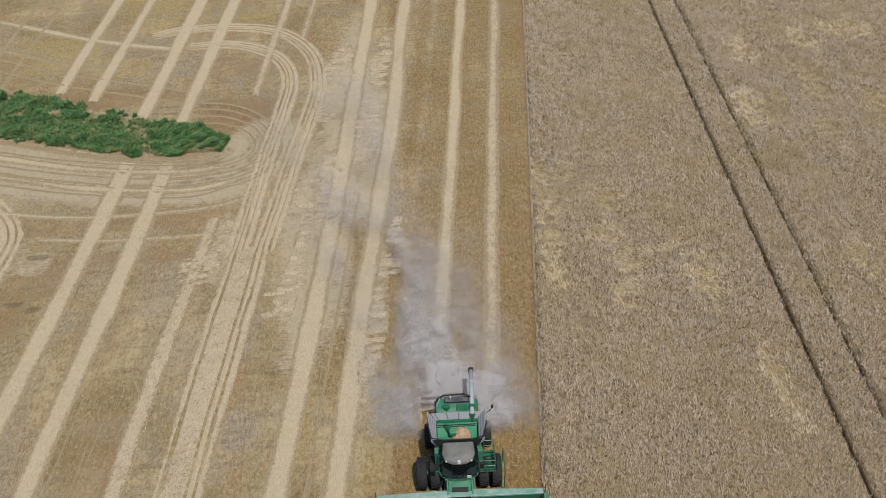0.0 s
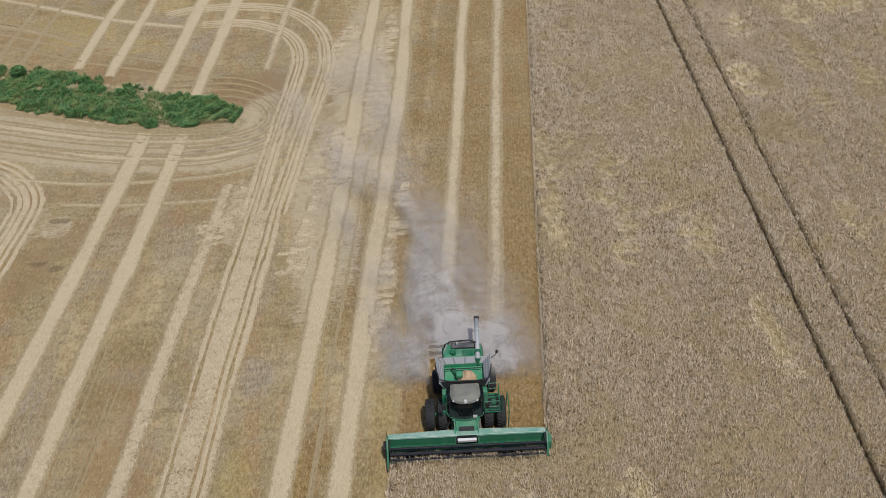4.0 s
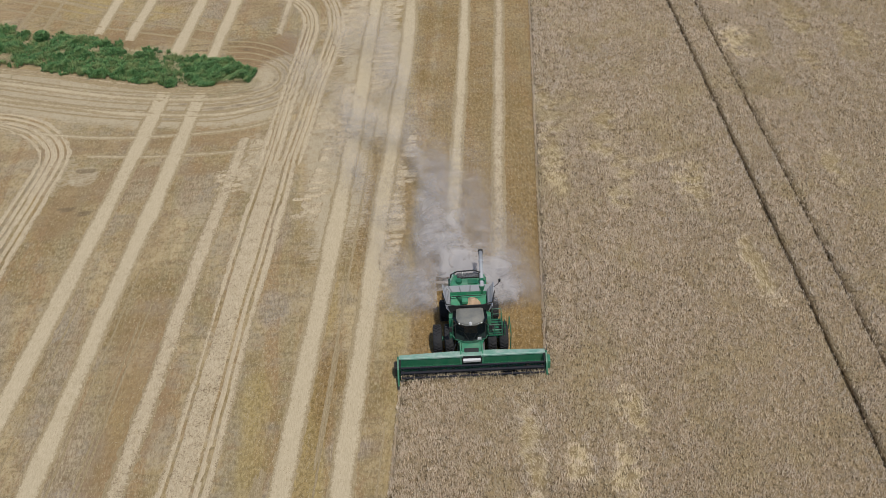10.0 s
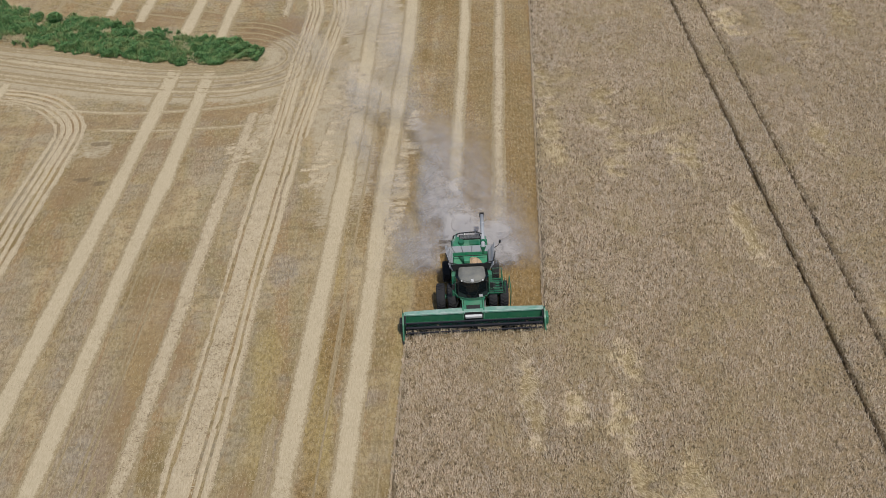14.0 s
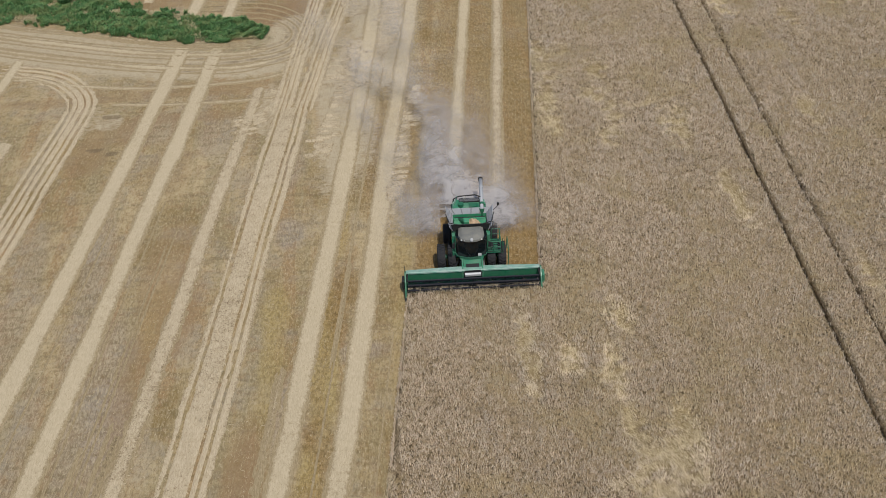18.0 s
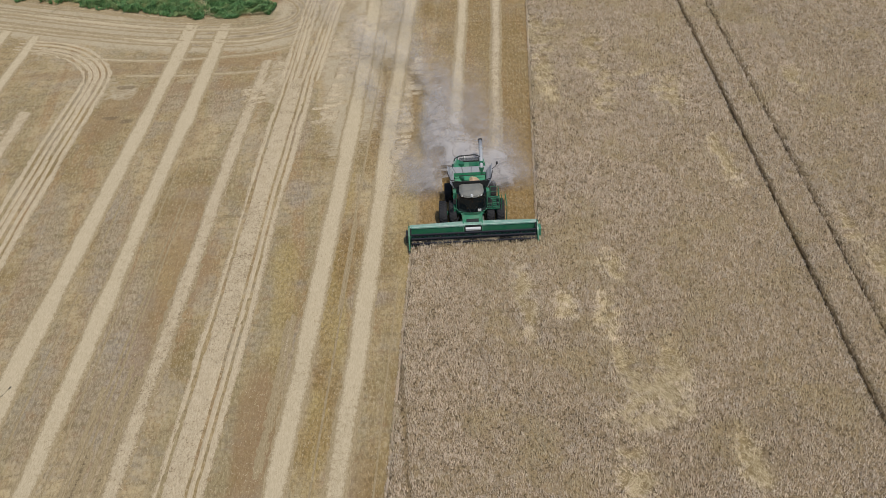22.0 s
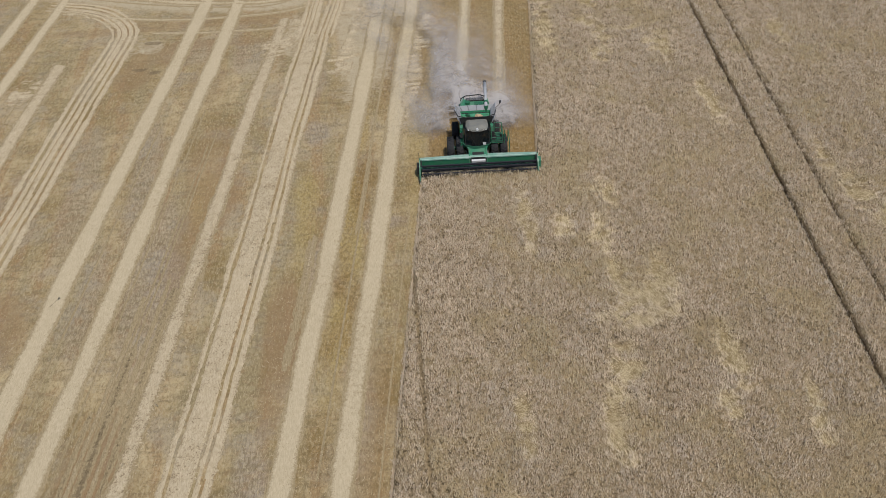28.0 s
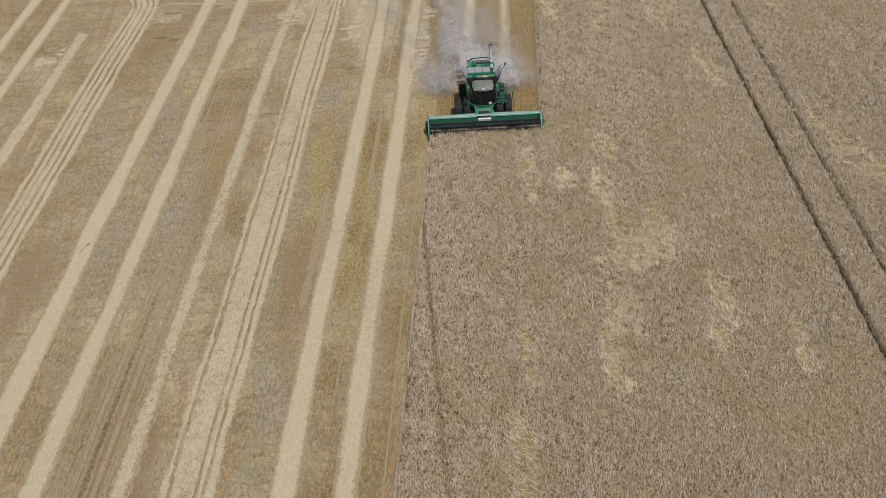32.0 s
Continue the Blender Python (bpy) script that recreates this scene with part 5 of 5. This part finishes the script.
co = np.vstack([co, blades(fringe[:, 0], fringe[:, 1] - 0 * fringe[:, 1], np.zeros(len(fringe)), np.full(len(fringe), 0.10), 0.45, 0.02, 4)])
dry = new("dry_grass", mesh_of("dry_grass", co, np.arange(len(co)).reshape(-1, 4), M_DRY))
tagged(dry, "bleached dry grass among the green weeds", "grass", "", "stuff")


def shrub(x, y, size, mat, label, leaf=0.055, count=620):
    """A low bush: stems and a ragged crown of leaves."""
    ob = new("shrub")
    ob.matrix_basis = pose(x, y, 0, 0, 0, rng.uniform(0, 360))
    tagged(ob, label, "shrub", "low bushes in the field")
    stems = bmesh.new()
    for k in range(7):
        a, r = rng.uniform(0, 6.28), rng.uniform(0.15, 0.5) * size
        rod((0.05 * math.cos(a), 0.05 * math.sin(a), 0), (r * math.cos(a), r * math.sin(a), size * rng.uniform(0.6, 0.9)), 0.02 * size, 5, stems, 0.006)
    part("stem", stems, M_DARKWEED, ob)
    a, r = rng.uniform(0, 6.28, count), size * 0.75 * np.sqrt(rng.random(count))
    lx, ly = r * np.cos(a), r * np.sin(a) * 0.85
    lz = size * (0.25 + 0.7 * rng.random(count)) * (1 - 0.55 * (r / size / 0.75) ** 2)
    crown = blades(lx, ly, lz * 0.8, np.full(count, size * 0.18), size * 0.2, leaf * size, 3)
    me = mesh_of("leaves", crown, np.arange(len(crown)).reshape(-1, 4), mat)
    new("leaves", me).parent = ob


for x, y, s in ((-19.6, 41.2, 1.15), (-21.0, 42.2, 1.2), (-22.2, 41.3, 1.1), (-20.4, 42.9, 0.9), (-23.6, 43.6, 0.95), (-25.0, 41.6, 1.0), (-31.0, 46.8, 1.0), (-34.0, 44.4, 1.05),
                (-37.5, 48.6, 1.1), (-38.8, 45.6, 0.9), (-42.6, 52.3, 1.5), (-33.0, 47.6, 0.9), (-29.2, 42.6, 0.9), (-45.5, 50.5, 1.2), (-48.0, 53.0, 1.2)):
    shrub(x, y, 0.8 * s, M_WEED, "bushy green weed in the uncut strip")
for x, y, s in ((16.9, 5.9, 0.42), (2.8, -39.5, 0.45), (8.9, -11.0, 0.35), (6.5, -13.7, 0.35), (13.5, 41.3, 0.45), (10.5, -23.5, 0.3)):
    shrub(x, y, s + 0.15, M_DARKWEED, "small dark weed standing in the wheat", 0.08, 160)

# ---- short stalks and loose straw on the stubble ----


def stubble(x0, x1, y0, y1, per_m2, name, label, long, mat, flat):
    count = int((x1 - x0) * (y1 - y0) * per_m2)
    x, y = rng.uniform(x0, x1, count), rng.uniform(y0, y1, count)
    u = x - SLOPE * y
    if flat < 0.5:   # drilled in rows
        u = np.round(u / 0.3) * 0.3 + rng.normal(0, 0.04, count)
        x = u + SLOPE * y
    keep = (u < EDGE_R - 0.1) & ((u < EDGE_L - 0.1) | (y > cut_y(x) + 0.3))
    keep &= rng.random(count) < 1.5 * fbm(x * 0.25, y * 0.25, 101) ** 1.5 + 0.1
    x, y = x[keep], y[keep]
    n = len(x)
    turn = rng.uniform(0, 2 * np.pi, n) if flat > 0.5 else rng.normal(radians(90 - ROW_TURN), 0.5, n)
    ln = long * rng.uniform(0.5, 1.3, n)
    w = rng.uniform(0.007, 0.016, n)
    c, s = np.cos(turn), np.sin(turn)
    rise = ln * (1 - flat) * 0.35
    co = np.stack([np.stack([x - s * w, y + c * w, 0 * x + 0.03 * flat], 1), np.stack([x + s * w, y - c * w, 0 * x + 0.03 * flat], 1),
                   np.stack([x + c * ln + s * w, y + s * ln - c * w, rise + 0.015], 1), np.stack([x + c * ln - s * w, y + s * ln + c * w, rise + 0.015], 1)], 1)
    co = co.reshape(-1, 3)
    ob = new(name, mesh_of(name, co, np.arange(len(co)).reshape(-1, 4), mat))
    tagged(ob, label, "straw", "", "stuff")


stubble(-46, 9, -47, 30, 24, "stubble_stalks", "short cut wheat stalks in rows", 0.13, M_STALK, 0.2)
stubble(-56, 12, 30, 78, 18, "stubble_stalks", "short cut wheat stalks in rows", 0.15, M_STALK, 0.2)
stubble(-44, 9, -47, 40, 1.5, "loose_straw", "scattered loose straw on the stubble", 0.22, M_LOOSE, 0.9)

# ---- dust behind the combine ----


def mat_dust():
    """Fine dust that lets most of the light through; the attribute "dense" says how thick it hangs."""
    m = material("hanging_dust", 1.0, 0, 0.0)
    n = Net(m)
    o = n.coords()
    tint = (0.62, 0.595, 0.585)
    n.colour(tint)
    back = m.node_tree.nodes.new("ShaderNodeBsdfTranslucent")
    n.put(back.inputs["Color"], tint)
    clear = m.node_tree.nodes.new("ShaderNodeBsdfTransparent")
    both, thin = m.node_tree.nodes.new("ShaderNodeMixShader"), m.node_tree.nodes.new("ShaderNodeMixShader")
    both.inputs[0].default_value = 0.4
    curl = n.math("MULTIPLY", n.ramp(n.noise(o, 0.55, 6, 0.62, 1.2), 0.34, 0.66, 0.25, 1.45), n.attr("dense"))
    n.put(thin.inputs[0], n.math("MINIMUM", curl, 0.66))
    links = m.node_tree.links
    links.new(n.b.outputs[0], both.inputs[1])
    links.new(back.outputs[0], both.inputs[2])
    links.new(clear.outputs[0], thin.inputs[1])
    links.new(both.outputs[0], thin.inputs[2])
    out = [k for k in m.node_tree.nodes if k.type == "OUTPUT_MATERIAL"][0]
    links.new(thin.outputs[0], out.inputs["Surface"])
    return m


PLUME_Y = (3.0, 9.0, 15.0, 23.0, 33.0, 46.0, 60.0)
PLUME_X = (0.2, -0.1, -1.2, -3.2, -5.8, -8.6, -11.5)


def dust(level, seed):
    """One billowing layer of the plume, about level metres up, thinning out along it and to its sides."""
    x, y = np.meshgrid(np.arange(-18, 9, 0.25), np.arange(1.6, 58, 0.25))
    s = y - 4.0
    off = x - np.interp(y, PLUME_Y, PLUME_X)
    wide = 3.9 + 0.05 * s + 1.6 * (fbm(y * 0.22, x * 0.05, seed + 40, 3) - 0.5)
    across = np.exp(-np.abs(off / wide) ** 3.2)
    rise = np.clip(s / 1.8 + 1.2 * (fbm(x * 0.6, y * 0.3, seed + 50, 3) - 0.5), 0, 1)
    along = rise * (1.25 * np.exp(-s / 7.0) + 0.5 * np.exp(-np.clip(s - 3, 0, 99) / 26.0)) * np.clip((58 - y) / 14, 0, 1)
    wx, wy = x + 2.2 * (fbm(x * 0.25, y * 0.18, 611, 3) - 0.5), y + 4.0 * (fbm(x * 0.2, y * 0.15, 617, 3) - 0.5)
    wisp = np.clip(3.4 * fbm(wx * 0.34 + 0.09 * wy, wy * 0.13, 621, 4) - 1.05 + 0.9 * np.exp(-np.clip(s, 0, 99) / 5.0), 0.06, 1.35)
    own = 0.6 + 0.8 * fbm(x * 0.5, y * 0.35, seed, 4)
    dense = 0.66 * across * along * wisp * own
    inside = (np.abs(x - 0.1) < 1.7) & (y < 6.4)
    dense = np.where(inside, 0, dense)
    z = level * (0.55 + 0.45 * across) * (0.7 + 0.35 * np.clip(s / 20, 0, 1.5)) + 1.1 * (fbm(x * 0.45, y * 0.4, seed + 7, 4) - 0.5) * min(1, level)
    z = np.maximum(z, 0.12 + 0.05 * level)
    f = grid_faces(*x.shape)
    f = f[(dense.ravel()[f].max(1) > 0.006) & ~inside.ravel()[f].any(1)]
    ob = new("dust_cloud", mesh_of("dust_cloud", np.stack([x, y, z], -1).reshape(-1, 3), f, M_DUST, {"dense": dense}, True))
    tagged(ob, "pale grey dust drifting behind the combine harvester", "dust", "layers of drifting dust", "stuff")


M_DUST = mat_dust()
for k, level in enumerate((0.8, 1.8, 2.9)):
    dust(level, 500 + 13 * k)
